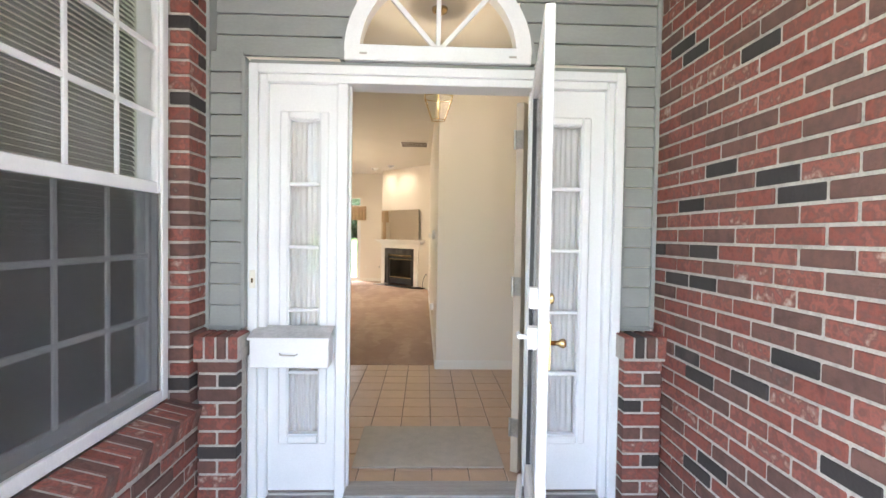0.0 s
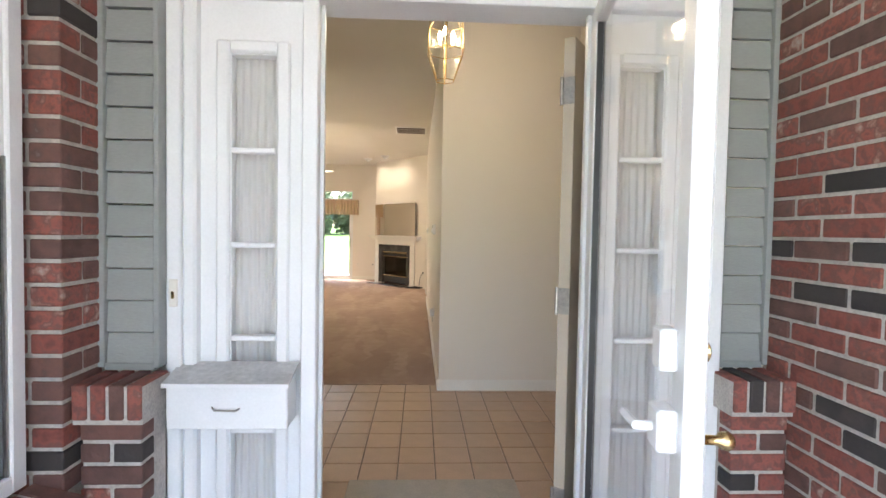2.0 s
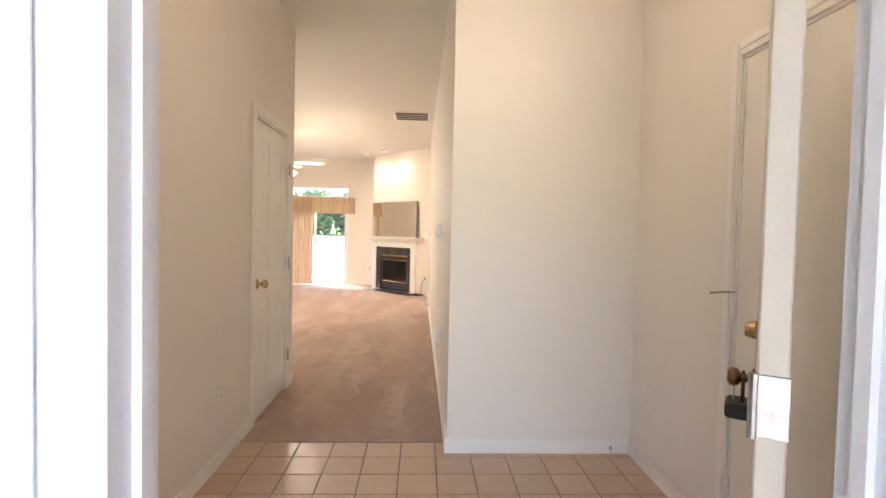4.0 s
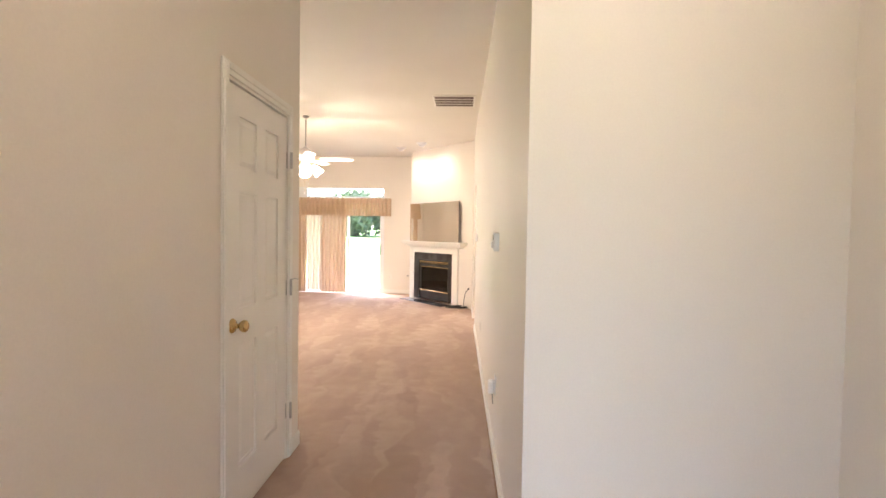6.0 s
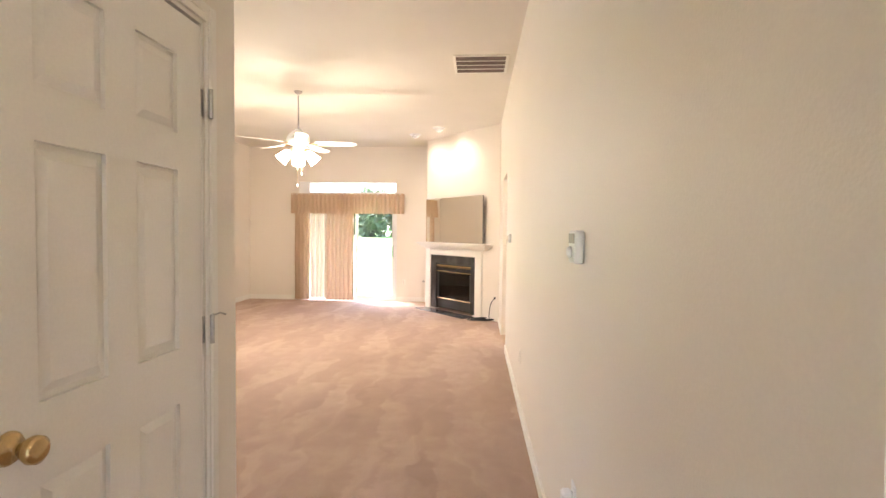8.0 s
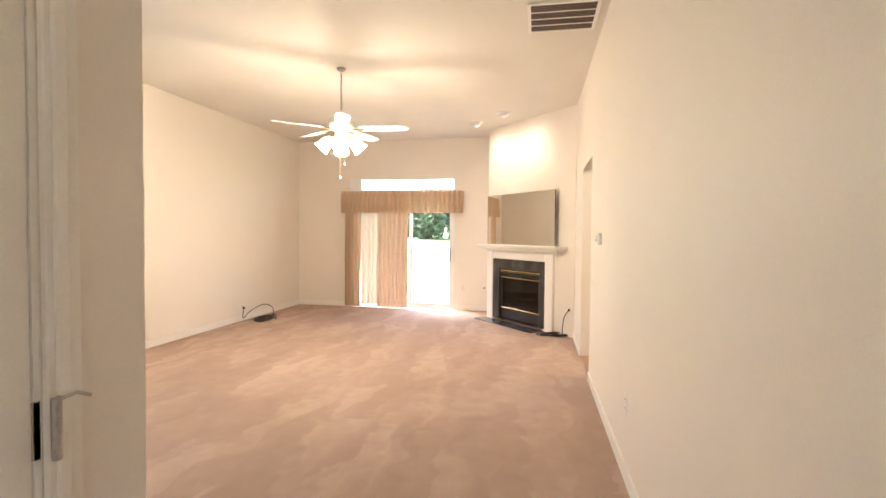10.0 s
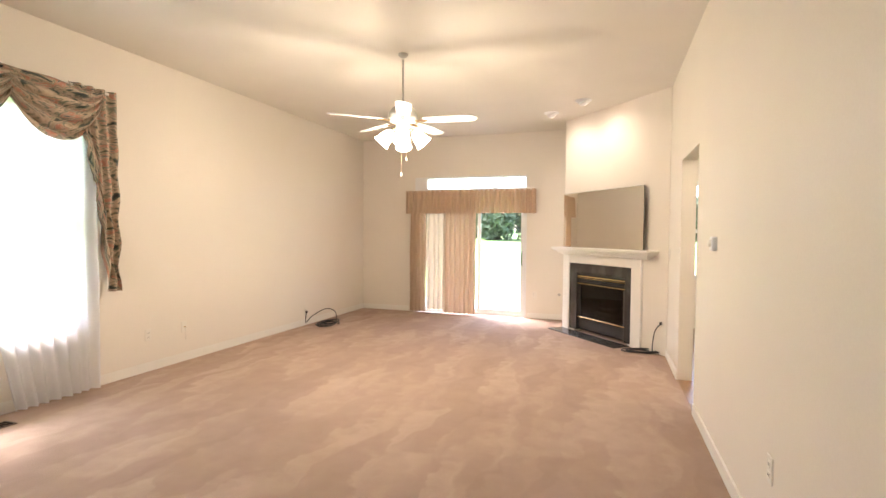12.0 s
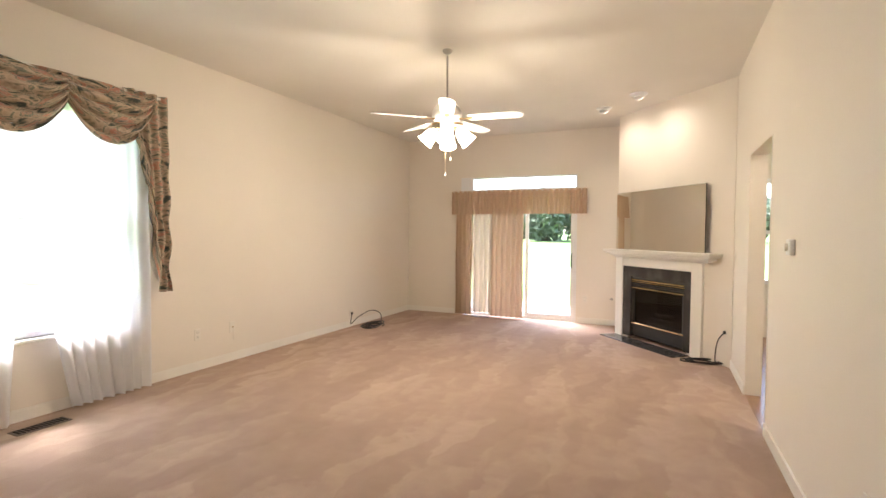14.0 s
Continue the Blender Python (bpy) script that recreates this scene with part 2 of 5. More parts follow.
M_MIRROR = material("mirror_silver", (0.86, 0.84, 0.78), 0.015, 1.0, var=0.0)
M_BLIND = material("blind_slat", (0.34, 0.33, 0.31), 0.6, var=0.05, translucent=0.4)
M_CONCRETE = material("porch_concrete", (0.55, 0.53, 0.50), 0.9, var=0.15, scale=6, bump=0.4, bump_scale=120)
# Tone of the unseen drive, set darker to limit bounce light onto the porch.
M_DRIVE = material("drive_concrete", (0.36, 0.345, 0.325), 0.9, var=0.2, scale=3, bump=0.4, bump_scale=120)
M_SILLWOOD = material("weathered_sill", (0.34, 0.33, 0.32), 0.7, var=0.25, scale=10, bump=0.4, bump_scale=60, stretch=(0.3, 4, 4))
M_GRASS = material("lawn", (0.10, 0.19, 0.045), 0.95, var=0.3, scale=2, fine=60, bump=0.6, bump_scale=40)
M_LEAF = material("leaf", (0.11, 0.15, 0.08), 0.7, var=0.45, scale=2.5, fine=9, translucent=0.2)
M_BARK = material("bark", (0.10, 0.075, 0.055), 0.95, var=0.3, scale=14, bump=0.8, bump_scale=40)
M_PAPER = ramped("sprigged_wallpaper", [(0.0, (0.60, 0.59, 0.52)), (1.0, (0.70, 0.69, 0.62))], 0.6, 30.0, 0.1, 200.0, False)
M_SPRIG = material("wallpaper_motif", (0.33, 0.36, 0.36), 0.7, var=0.2, scale=60)
M_PLASTIC = material("ivory_plastic", (0.79, 0.75, 0.68), 0.35, var=0.03)
M_WHITEPL = material("white_plastic", (0.82, 0.82, 0.82), 0.35, var=0.03)
M_WOODFLOOR = material("kitchen_wood_floor", (0.30, 0.165, 0.085), 0.35, var=0.25, scale=6, stretch=(6, 0.6, 1))
M_VENT = material("brown_vent_metal", (0.13, 0.085, 0.07), 0.5, var=0.1)
M_DARK = material("dark_void", (0.02, 0.017, 0.015), 0.9, var=0.1)
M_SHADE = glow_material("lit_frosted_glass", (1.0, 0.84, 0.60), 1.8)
M_BULB = glow_material("lit_bulb", (1.0, 0.76, 0.45), 9.0)
M_SPOTGLOW = glow_material("lit_spot_bulb", (1.0, 0.86, 0.68), 1.2)
M_GREYDISPLAY = material("grey_display", (0.30, 0.28, 0.24), 0.3, var=0.05)
M_GREYDIRT = material("dusty_white_metal", (0.55, 0.54, 0.53), 0.55, var=0.2, scale=16, fine=60)

# ---- mesh helpers ----


def box(bm, x0, x1, y0, y1, z0, z1, bevel=0.0, m=None):
    """Adds a box between the given limits, with its edges eased by bevel, turned by m."""
    t = Matrix.Translation(((x0 + x1) / 2, (y0 + y1) / 2, (z0 + z1) / 2)) @ Matrix.Diagonal((abs(x1 - x0), abs(y1 - y0), abs(z1 - z0), 1))
    made = bmesh.ops.create_cube(bm, size=1.0, matrix=t)["verts"]
    if bevel:
        edges = list({e for v in made for e in v.link_edges})
        out = bmesh.ops.bevel(bm, geom=edges, offset=bevel, segments=1, affect="EDGES", profile=0.5)
        made = list({v for f in out["faces"] for v in f.verts} | {v for v in made if v.is_valid})
    if m is not None:
        bmesh.ops.transform(bm, matrix=m, verts=made)
    return bm


def new_box(*limits, bevel=0.0, m=None):
    return box(bmesh.new(), *limits, bevel=bevel, m=m)


def lathe(bm, profile, segments=24, m=None):
    """Turns (radius, height) pairs round z."""
    rings = []
    for r, z in profile:
        rings.append([bm.verts.new((r * math.cos(a), r * math.sin(a), z)) for a in (2 * math.pi * k / segments for k in range(segments))])
    for lo, hi in zip(rings, rings[1:]):
        for k in range(segments):
            bm.faces.new((lo[k], lo[(k + 1) % segments], hi[(k + 1) % segments], hi[k]))
    bm.faces.new(list(reversed(rings[0])))
    bm.faces.new(rings[-1])
    if m is not None:
        bmesh.ops.transform(bm, matrix=m, verts=[v for ring in rings for v in ring])
    return bm


def tube(bm, points, r, segments=8):
    """A round bar swept along points."""
    pts = [Vector(p) for p in points]
    rings, side = [], None
    for k, p in enumerate(pts):
        d = (pts[min(k + 1, len(pts) - 1)] - pts[max(k - 1, 0)]).normalized()
        if side is None or abs(side.dot(d)) > 0.95:
            side = d.orthogonal()
        side = (side - d * side.dot(d)).normalized()
        up = d.cross(side)
        rings.append([bm.verts.new(p + r * (math.cos(a) * side + math.sin(a) * up)) for a in (2 * math.pi * j / segments for j in range(segments))])
    for lo, hi in zip(rings, rings[1:]):
        for j in range(segments):
            bm.faces.new((lo[j], lo[(j + 1) % segments], hi[(j + 1) % segments], hi[j]))
    bm.faces.new(list(reversed(rings[0])))
    bm.faces.new(rings[-1])
    return bm


def prism(bm, outline, z0, z1):
    lo = [bm.verts.new((x, y, z0)) for x, y in outline]
    hi = [bm.verts.new((x, y, z1)) for x, y in outline]
    bm.faces.new(list(reversed(lo)))
    bm.faces.new(hi)
    for k in range(len(lo)):
        j = (k + 1) % len(lo)
        bm.faces.new((lo[k], lo[j], hi[j], hi[k]))
    return bm


def mesh_of(name, bm, mat, smooth=False):
    bmesh.ops.recalc_face_normals(bm, faces=bm.faces)
    me = bpy.data.meshes.new(name)
    bm.to_mesh(me)
    bm.free()
    me.materials.append(mat)
    if smooth:
        for p in me.polygons:
            p.use_smooth = True
    return me


def thing(name, label, category, at=(0, 0, 0), turn=0.0, group="", kind=""):
    ob = new(name)
    ob.empty_display_size = 0.1
    ob.matrix_world = pose(*at, 0, 0, turn)
    return tagged(ob, label, category, group, kind)


def part(name, bm, mat, parent, label="", smooth=False, shadow=True):
    ob = new(name, mesh_of(name, bm, mat, smooth))
    ob.parent = parent
    ob.visible_shadow = shadow
    return tagged(ob, label)


def single(name, bm, mat, label, category, kind="", group="", smooth=False):
    return tagged(new(name, mesh_of(name, bm, mat, smooth)), label, category, group, kind)


def cloth(u0, u1, z0, z1, waves, depth, seed=0, nu=0, nz=10, flare=0.3, b0=None, b1=None):
    """A hanging pleated cloth in the u-z plane, with folds along y."""
    rng = random.Random(seed)
    nu = nu or waves * 8
    ph = [rng.uniform(-0.8, 0.8) for _ in range(waves + 2)]
    am = [rng.uniform(0.6, 1.15) for _ in range(waves + 2)]
    bm = bmesh.new()
    grid = []
    for j in range(nz + 1):
        f = j / nz
        ua, ub = u0 + ((b0 if b0 is not None else u0) - u0) * f ** 1.5, u1 + ((b1 if b1 is not None else u1) - u1) * f ** 1.5
        row = []
        for i in range(nu + 1):
            s = i / nu * waves
            k = int(s)
            q = s - k
            a = am[k] * (1 - q) + am[k + 1] * q
            p = ph[k] * (1 - q) + ph[k + 1] * q
            w = math.sin(2 * math.pi * s + p * (0.5 + 0.5 * f)) * a * depth * (1 - flare * (1 - f))
            row.append(bm.verts.new((ua + (ub - ua) * i / nu + 0.004 * math.sin(9 * f + s), w, z1 + (z0 - z1) * f)))
        grid.append(row)
    for j in range(nz):
        for i in range(nu):
            bm.faces.new((grid[j][i], grid[j][i + 1], grid[j + 1][i + 1], grid[j + 1][i]))
    return bm


# ---- structure ----
FX0, FX1 = -0.07, 2.30          # foyer side walls
RX, LX, BY, CZ = 1.165, -3.685, 15.43, 3.0
DOOR_L, DOOR_R = 0.682, 1.61
ARC_X, ARC_Z = 1.126, 2.25


def wall(name, boxes, label, mat=None):
    bm = bmesh.new()
    for b in boxes:
        box(bm, *b)
    return single(name, bm, mat or M_WALL, label, "wall", "structure")


wall("wall_foyer_left", [(FX0 - 0.13, FX0, 5.365, 6.643, 0, CZ), (FX0 - 0.13, FX0, 7.41, 7.62, 0, CZ), (FX0 - 0.13, FX0, 6.643, 7.41, 2.05, CZ),
                         (FX0 - 0.13, FX0, 4.08, 5.365, 2.45, CZ)], "cream painted hall wall with a closet doorway")
wall("wall_foyer_back", [(1.195, FX1 + 0.12, 6.25, 6.40, 0, CZ)], "cream painted wall facing the front door")
wall("wall_foyer_right", [(FX1, FX1 + 0.12, 4.08, 4.55, 0, CZ), (FX1, FX1 + 0.12, 5.30, 6.39, 0, CZ), (FX1, FX1 + 0.12, 4.55, 5.30, 2.05, CZ)], "cream painted foyer side wall")
wall("wall_living_right", [(RX, RX + 0.125, 12.455, BY, 0, CZ), (RX, RX + 0.125, 11.5, 12.455, 2.06, CZ)], "cream painted long wall with a cased opening")
single("wall_hall_right", prism(bmesh.new(), [(1.1951, 6.251), (RX, 11.5), (RX + 0.125, 11.5), (RX + 0.125, 6.401), (1.24, 6.401), (1.24, 6.251)], 0, CZ), M_WALL, "cream painted long hall wall", "wall", "structure")
wall("wall_living_left", [(LX - 0.15, LX, 7.5, 8.2, 0, CZ), (LX - 0.15, LX, 10.33, BY, 0, CZ), (LX - 0.15, LX, 8.2, 10.33, 0, 0.58), (LX - 0.15, LX, 8.2, 10.33, 2.35, CZ)], "cream painted wall with a wide window")
wall("wall_living_front", [(LX, FX0 - 0.131, 7.5, 7.62, 0, CZ)], "cream painted wall")
wall("wall_living_back", [(LX - 0.15, -2.68, BY, BY + 0.15, 0, CZ), (-0.74, RX + 0.13, BY, BY + 0.15, 0, CZ), (-2.68, -0.74, BY, BY + 0.15, 2.32, CZ), (-2.68, -0.74, BY, BY + 0.15, 2.03, 2.09)],
     "cream painted end wall with a patio door")
wall("wall_dining", [(-3.7, FX0 - 0.131, 5.75, 5.87, 0, CZ), (-3.82, -3.7, 2.0, 5.87, 0, CZ), (-3.7, -2.6, 2.0, 2.12, 0, CZ), (-0.8, -0.2, 2.0, 2.12, 0, CZ), (-2.6, -0.8, 2.0, 2.12, 0, 0.6), (-2.6, -0.8, 2.0, 2.12, 2.3, CZ)], "pale green papered dining room wall", M_PAPER)
wall("wall_kitchen", [(4.2, 4.32, 6.51, BY, 0, CZ), (RX + 0.13, 1.45, BY, BY + 0.15, 0, CZ), (3.9, 4.32, BY, BY + 0.15, 0, CZ), (1.45, 3.9, BY, BY + 0.15, 0, 0.72), (1.45, 3.9, BY, BY + 0.15, 2.15, CZ),
                      (FX1 + 0.12, 4.32, 6.39, 6.51, 0, CZ)], "cream kitchen walls with a window")
wall("wall_closet", [(-1.3, -1.2, 5.87, 7.5, 0, CZ)], "plain closet wall")

# front wall with the arched opening
bm = bmesh.new()
for b in [(-0.2, 0.21, 4.09, 4.20, -0.1, CZ), (2.06, 2.42, 4.09, 4.25, -0.1, CZ), (0.21, 2.06, 4.09, 4.25, 2.10, 2.18), (0.21, ARC_X - 0.46, 4.09, 4.25, 2.18, CZ), (ARC_X + 0.46, 2.06, 4.09, 4.25, 2.18, CZ),
          (ARC_X - 0.46, ARC_X + 0.46, 4.09, 4.25, 2.70, CZ)]:
    box(bm, *b)
_n = 20
for k in range(_n):
    a0, a1 = math.pi * k / _n, math.pi * (k + 1) / _n
    p0, p1 = (ARC_X + 0.46 * math.cos(a0), 2.22 + 0.46 * math.sin(a0)), (ARC_X + 0.46 * math.cos(a1), 2.22 + 0.46 * math.sin(a1))
    vs = [[bm.verts.new((x, y, z)) for x, z in (p0, p1, (p1[0], 2.70), (p0[0], 2.70))] for y in (4.09, 4.25)]
    bm.faces.new(vs[0])
    bm.faces.new(vs[1])
    bm.faces.new((vs[0][0], vs[0][1], vs[1][1], vs[1][0]))
single("wall_front", bm, M_WALL, "front wall with an arched transom opening", "wall", "structure")

single("ceiling", box(new_box(-3.85, 4.35, 3.92, BY + 0.2, CZ, CZ + 0.15), -3.85, -0.01, 2.0, 3.92, CZ, CZ + 0.15), M_CEIL, "cream textured ceiling", "ceiling", "structure")
single("floor_slab", new_box(-3.85, 4.35, 3.92, BY + 0.15, -0.25, -0.02), M_CONCRETE, "concrete floor slab", "floor", "structure")
single("floor_carpet", new_box(LX, RX + 0.028, 6.395, BY, -0.018, 0.0), M_CARPET, "tan cut-pile carpet with vacuum marks", "floor", "structure")
single("floor_dining", new_box(-3.7, -0.2, 2.12, 5.75, -0.018, 0.0), M_CARPET, "tan carpet", "floor", "structure")
single("floor_kitchen", new_box(RX + 0.001, 4.2, 6.51, BY, -0.018, 0.002), M_WOODFLOOR, "brown wood kitchen floor", "floor", "structure")
floor_tiles = single("floor_tiles", new_box(FX0 - 0.13, FX1, 3.93, 6.394, -0.018, -0.006), M_GROUT, "beige square floor tiles with dark grout", "floor", "structure")
single("ground", new_box(-300, 300, -300, 15.6, -0.6, -0.18), M_GRASS, "green lawn round the house", "ground", "structure")
single("pavement", new_box(-3.0, 14, -14, 4.1, -0.3, -0.16), M_DRIVE, "pale concrete porch and drive", "pavement", "structure")

# lawn that rises gently behind the house
bm = bmesh.new()
_ys = [15.58, 17, 20, 30, 45, 70, 150, 400]
_zs = [-0.10, -0.12, -0.12, 0.15, 0.65, 1.6, 2.6, 3.0]
_rows = [[bm.verts.new((x, y, z)) for x in (-400, -60, -20, 0, 20, 60, 400)] for y, z in zip(_ys, _zs)]
for a, b in zip(_rows, _rows[1:]):
    for k in range(6):
        bm.faces.new((a[k], a[k + 1], b[k + 1], b[k]))
single("lawn", bm, M_GRASS, "bright green mown lawn", "lawn", "structure")
# Unseen slab; its left eave is widened to cut sun on the carpet.
single("roof", new_box(-5.0, 4.95, 4.3, BY + 0.75, CZ + 0.151, CZ + 0.3), M_VINYL, "unseen roof slab with eaves widened to block the sun", "roof", "structure")
single("patio", new_box(-3.2, 0.2, 15.585, 17.6, -0.35, -0.04, bevel=0.01), M_CONCRETE, "pale concrete patio slab", "patio", "structure")


def baseboard(x0, x1, y0, y1):
    bm = new_box(x0, x1, y0, y1, 0, 0.075)
    box(bm, x0 + (0.004 if x1 - x0 < 0.05 else 0), x1 - (0.004 if x1 - x0 < 0.05 else 0), y0 + (0.004 if y1 - y0 < 0.05 else 0), y1 - (0.004 if y1 - y0 < 0.05 else 0), 0.075, 0.088)
    single("baseboard", bm, M_TRIM, "painted cream baseboard", "baseboard", "structure")


single("baseboard", prism(bmesh.new(), [(1.195, 6.25), (RX, 11.495), (RX - 0.013, 11.495), (1.182, 6.25)], 0, 0.085), M_TRIM, "painted cream baseboard", "baseboard", "structure")
for b in [(RX - 0.013, RX, 12.46, 13.46), (LX, LX + 0.013, 7.62, BY), (LX + 0.013, -2.72, BY - 0.013, BY), (-0.72, -0.09, BY - 0.013, BY),
          (FX0, FX0 + 0.013, 5.365, 6.58), (FX0, FX0 + 0.013, 7.47, 7.62), (1.183, FX1, 6.237, 6.25), (FX1 - 0.013, FX1, 5.37, 6.237)]:
    baseboard(*b)

# ---- entry: door unit, sidelights, arch ----
PORCH_Y = -0.17                 # the entry stands this much nearer the street than its own drawing
_before = set(scene.objects)
entry = thing("door_frame", "white painted entry door frame with side panels", "door frame", kind="structure")
for x0, x1 in ((0.20, 0.245), (2.025, 2.07)):
    part("casing", new_box(x0, x1, 4.03, 4.09, -0.03, 2.145, bevel=0.004), M_WHITE, entry)
for x0, x1 in ((0.245, 0.288), (1.985, 2.025)):
    part("brick_mould", new_box(x0, x1, 4.045, 4.10, -0.03, 2.10, bevel=0.008), M_WHITE, entry)
part("head_casing", new_box(0.245, 2.025, 4.03, 4.09, 2.10, 2.145, bevel=0.004), M_WHITE, entry)
part("head_jamb", new_box(0.288, 1.985, 4.045, 4.20, 2.06, 2.10, bevel=0.004), M_WHITE, entry)
for x0, x1 in ((0.63, DOOR_L), (DOOR_R, 1.665)):
    part("mullion", new_box(x0, x1, 4.05, 4.165, -0.03, 2.06, bevel=0.004), M_WHITE, entry)
    part("door_stop", new_box(x0 if x0 > 1 else x1, (x0 if x0 > 1 else x1) + (0.012 if x0 < 1 else -0.012), 4.10, 4.125, 0.0, 2.06), M_WHITE, entry)
part("threshold", new_box(DOOR_L, DOOR_R, 4.00, 4.16, -0.03, 0.012, bevel=0.006), M_SILLWOOD, entry, "weathered grey wooden threshold")
part("sill", new_box(0.20, 2.07, 3.98, 4.2, -0.10, -0.03, bevel=0.006), M_SILLWOOD, entry, "weathered grey sill")


def sidelight(name, x0, x1, g0, g1):
    t = thing(name, "white panelled sidelight with five small panes and sheer curtain", "sidelight", kind="structure")
    z0, z1 = 0.29, 1.88
    bm = new_box(x0, g0, 4.085, 4.125, 0.0, 2.06)
    box(bm, g1, x1, 4.085, 4.125, 0.0, 2.06)
    box(bm, g0, g1, 4.085, 4.125, 0.0, z0)
    box(bm, g0, g1, 4.085, 4.125, z1, 2.06)
    part("panel", bm, M_WHITE, t)
    for i, b in enumerate([(g0 - 0.048, g0 - 0.004, z0 - 0.045, z1 + 0.045), (g1 + 0.004, g1 + 0.048, z0 - 0.045, z1 + 0.045)]):
        part("moulding", new_box(b[0], b[1], 4.068, 4.086, b[2], b[3], bevel=0.007), M_WHITE, t)
    for za, zb in ((z0 - 0.045, z0 - 0.004), (z1 + 0.004, z1 + 0.045)):
        part("moulding", new_box(g0 - 0.004, g1 + 0.004, 4.068, 4.086, za, zb, bevel=0.007), M_WHITE, t)
    h = (z1 - z0) / 5
    for k in range(1, 5):
        part("glazing_bar", new_box(g0, g1, 4.075, 4.11, z0 + k * h - 0.009, z0 + k * h + 0.009, bevel=0.004), M_WHITE, t)
    for k in range(5):
        part("pane", new_box(g0, g1, 4.098, 4.101, z0 + k * h + 0.009, z0 + (k + 1) * h - 0.009), M_GLASS, t, shadow=False)
    bm = cloth(g0 - 0.02, g1 + 0.02, z0 - 0.03, z1 + 0.03, 7, 0.006, seed=int(x0 * 90), nz=6)
    bmesh.ops.translate(bm, vec=(0, 4.135, 0), verts=bm.verts)
    part("curtain", bm, M_LACE, t, "white gathered sheer curtain", smooth=True)


sidelight("sidelight_1", 0.288, 0.63, 0.39, 0.537)
sidelight("sidelight_2", 1.665, 1.985, 1.712, 1.866)


def arc_ring(r0, r1, y0, y1, cx, cz, n=36):
    bm = bmesh.new()
    rings = []
    for k in range(n + 1):
        a = math.pi * k / n
        c, s = math.cos(a), math.sin(a)
        rings.append([bm.verts.new((cx + r * c, y, cz + r * s)) for r, y in ((r0, y0), (r1, y0), (r1, y1), (r0, y1))])
    for a, b in zip(rings, rings[1:]):
        for k in range(4):
            bm.faces.new((a[k], a[(k + 1) % 4], b[(k + 1) % 4], b[k]))
    bm.faces.new(rings[0])
    bm.faces.new(list(reversed(rings[-1])))
    return bm


arch = thing("window_arch", "white half-round transom window with sunburst bars", "transom window", kind="structure")
part("trim", arc_ring(0.464, 0.487, 4.04, 4.09, ARC_X, 2.178), M_SIDING, arch, "grey-green trim round the arch")
part("frame", arc_ring(0.388, 0.464, 4.03, 4.12, ARC_X, 2.218), M_WHITE, arch)
part("frame", new_box(ARC_X - 0.464, ARC_X + 0.464, 4.03, 4.12, 2.172, 2.25, bevel=0.005), M_WHITE, arch)
for a in (48, 90, 132):
    c, s = math.cos(radians(a)), math.sin(radians(a))
    m = Matrix.Translation((ARC_X, 4.07, 2.235)) @ pose(0, 0, 0, 0, -a, 0)
    part("glazing_bar", new_box(0, 0.375, -0.012, 0.012, -0.012, 0.012, bevel=0.003, m=m), M_WHITE, arch)
bm = bmesh.new()
bm.faces.new([bm.verts.new((ARC_X + 0.4 * math.cos(math.pi * k / 24), 4.075, 2.22 + 0.4 * math.sin(math.pi * k / 24))) for k in range(25)])
part("pane", bm, M_GLASS, arch, shadow=False)
for dx in (-0.37, 0.37):
    part("weep_hole", new_box(ARC_X + dx - 0.018, ARC_X + dx + 0.018, 4.027, 4.031, 2.20, 2.209), M_STEEL, arch)

# mailbox, bell
box_ = thing("mailbox", "white metal mailbox with a dusty lid, fixed to the sidelight", "mailbox", at=(0.428, 4.03, 0.665))
part("body", new_box(-0.188, 0.188, -0.085, 0.035, 0.0, 0.145, bevel=0.004), M_WHITE, box_)
bm = bmesh.new()
for pts in [[(-0.195, 0.04, 0.185), (0.195, 0.04, 0.185), (0.195, -0.098, 0.150), (-0.195, -0.098, 0.150)]]:
    top = [bm.verts.new(p) for p in pts]
    low = [bm.verts.new((x, y, z - 0.006)) for x, y, z in pts]
    bm.faces.new(top)
    bm.faces.new(list(reversed(low)))
    for k in range(4):
        bm.faces.new((top[k], low[k], low[(k + 1) % 4], top[(k + 1) % 4]))
part("lid", bm, M_GREYDIRT, box_, "dusty grey lid")
part("lid_lip", new_box(-0.195, 0.195, -0.101, -0.096, 0.136, 0.15, bevel=0.001), M_WHITE, box_)
part("handle", tube(bmesh.new(), [(-0.045, -0.086, 0.072), (-0.035, -0.098, 0.066), (0.03, -0.098, 0.064), (0.04, -0.086, 0.068)], 0.003), M_STEEL, box_)
bell = thing("doorbell", "small brass-edged doorbell button on the casing", "doorbell", at=(0.225, 4.03, 1.085))
part("plate", new_box(-0.014, 0.014, -0.008, 0.0, -0.045, 0.045, bevel=0.003), M_PLASTIC, bell)
part("button", new_box(-0.005, 0.005, -0.012, -0.007, -0.018, 0.006, bevel=0.002), M_BRASS, bell)

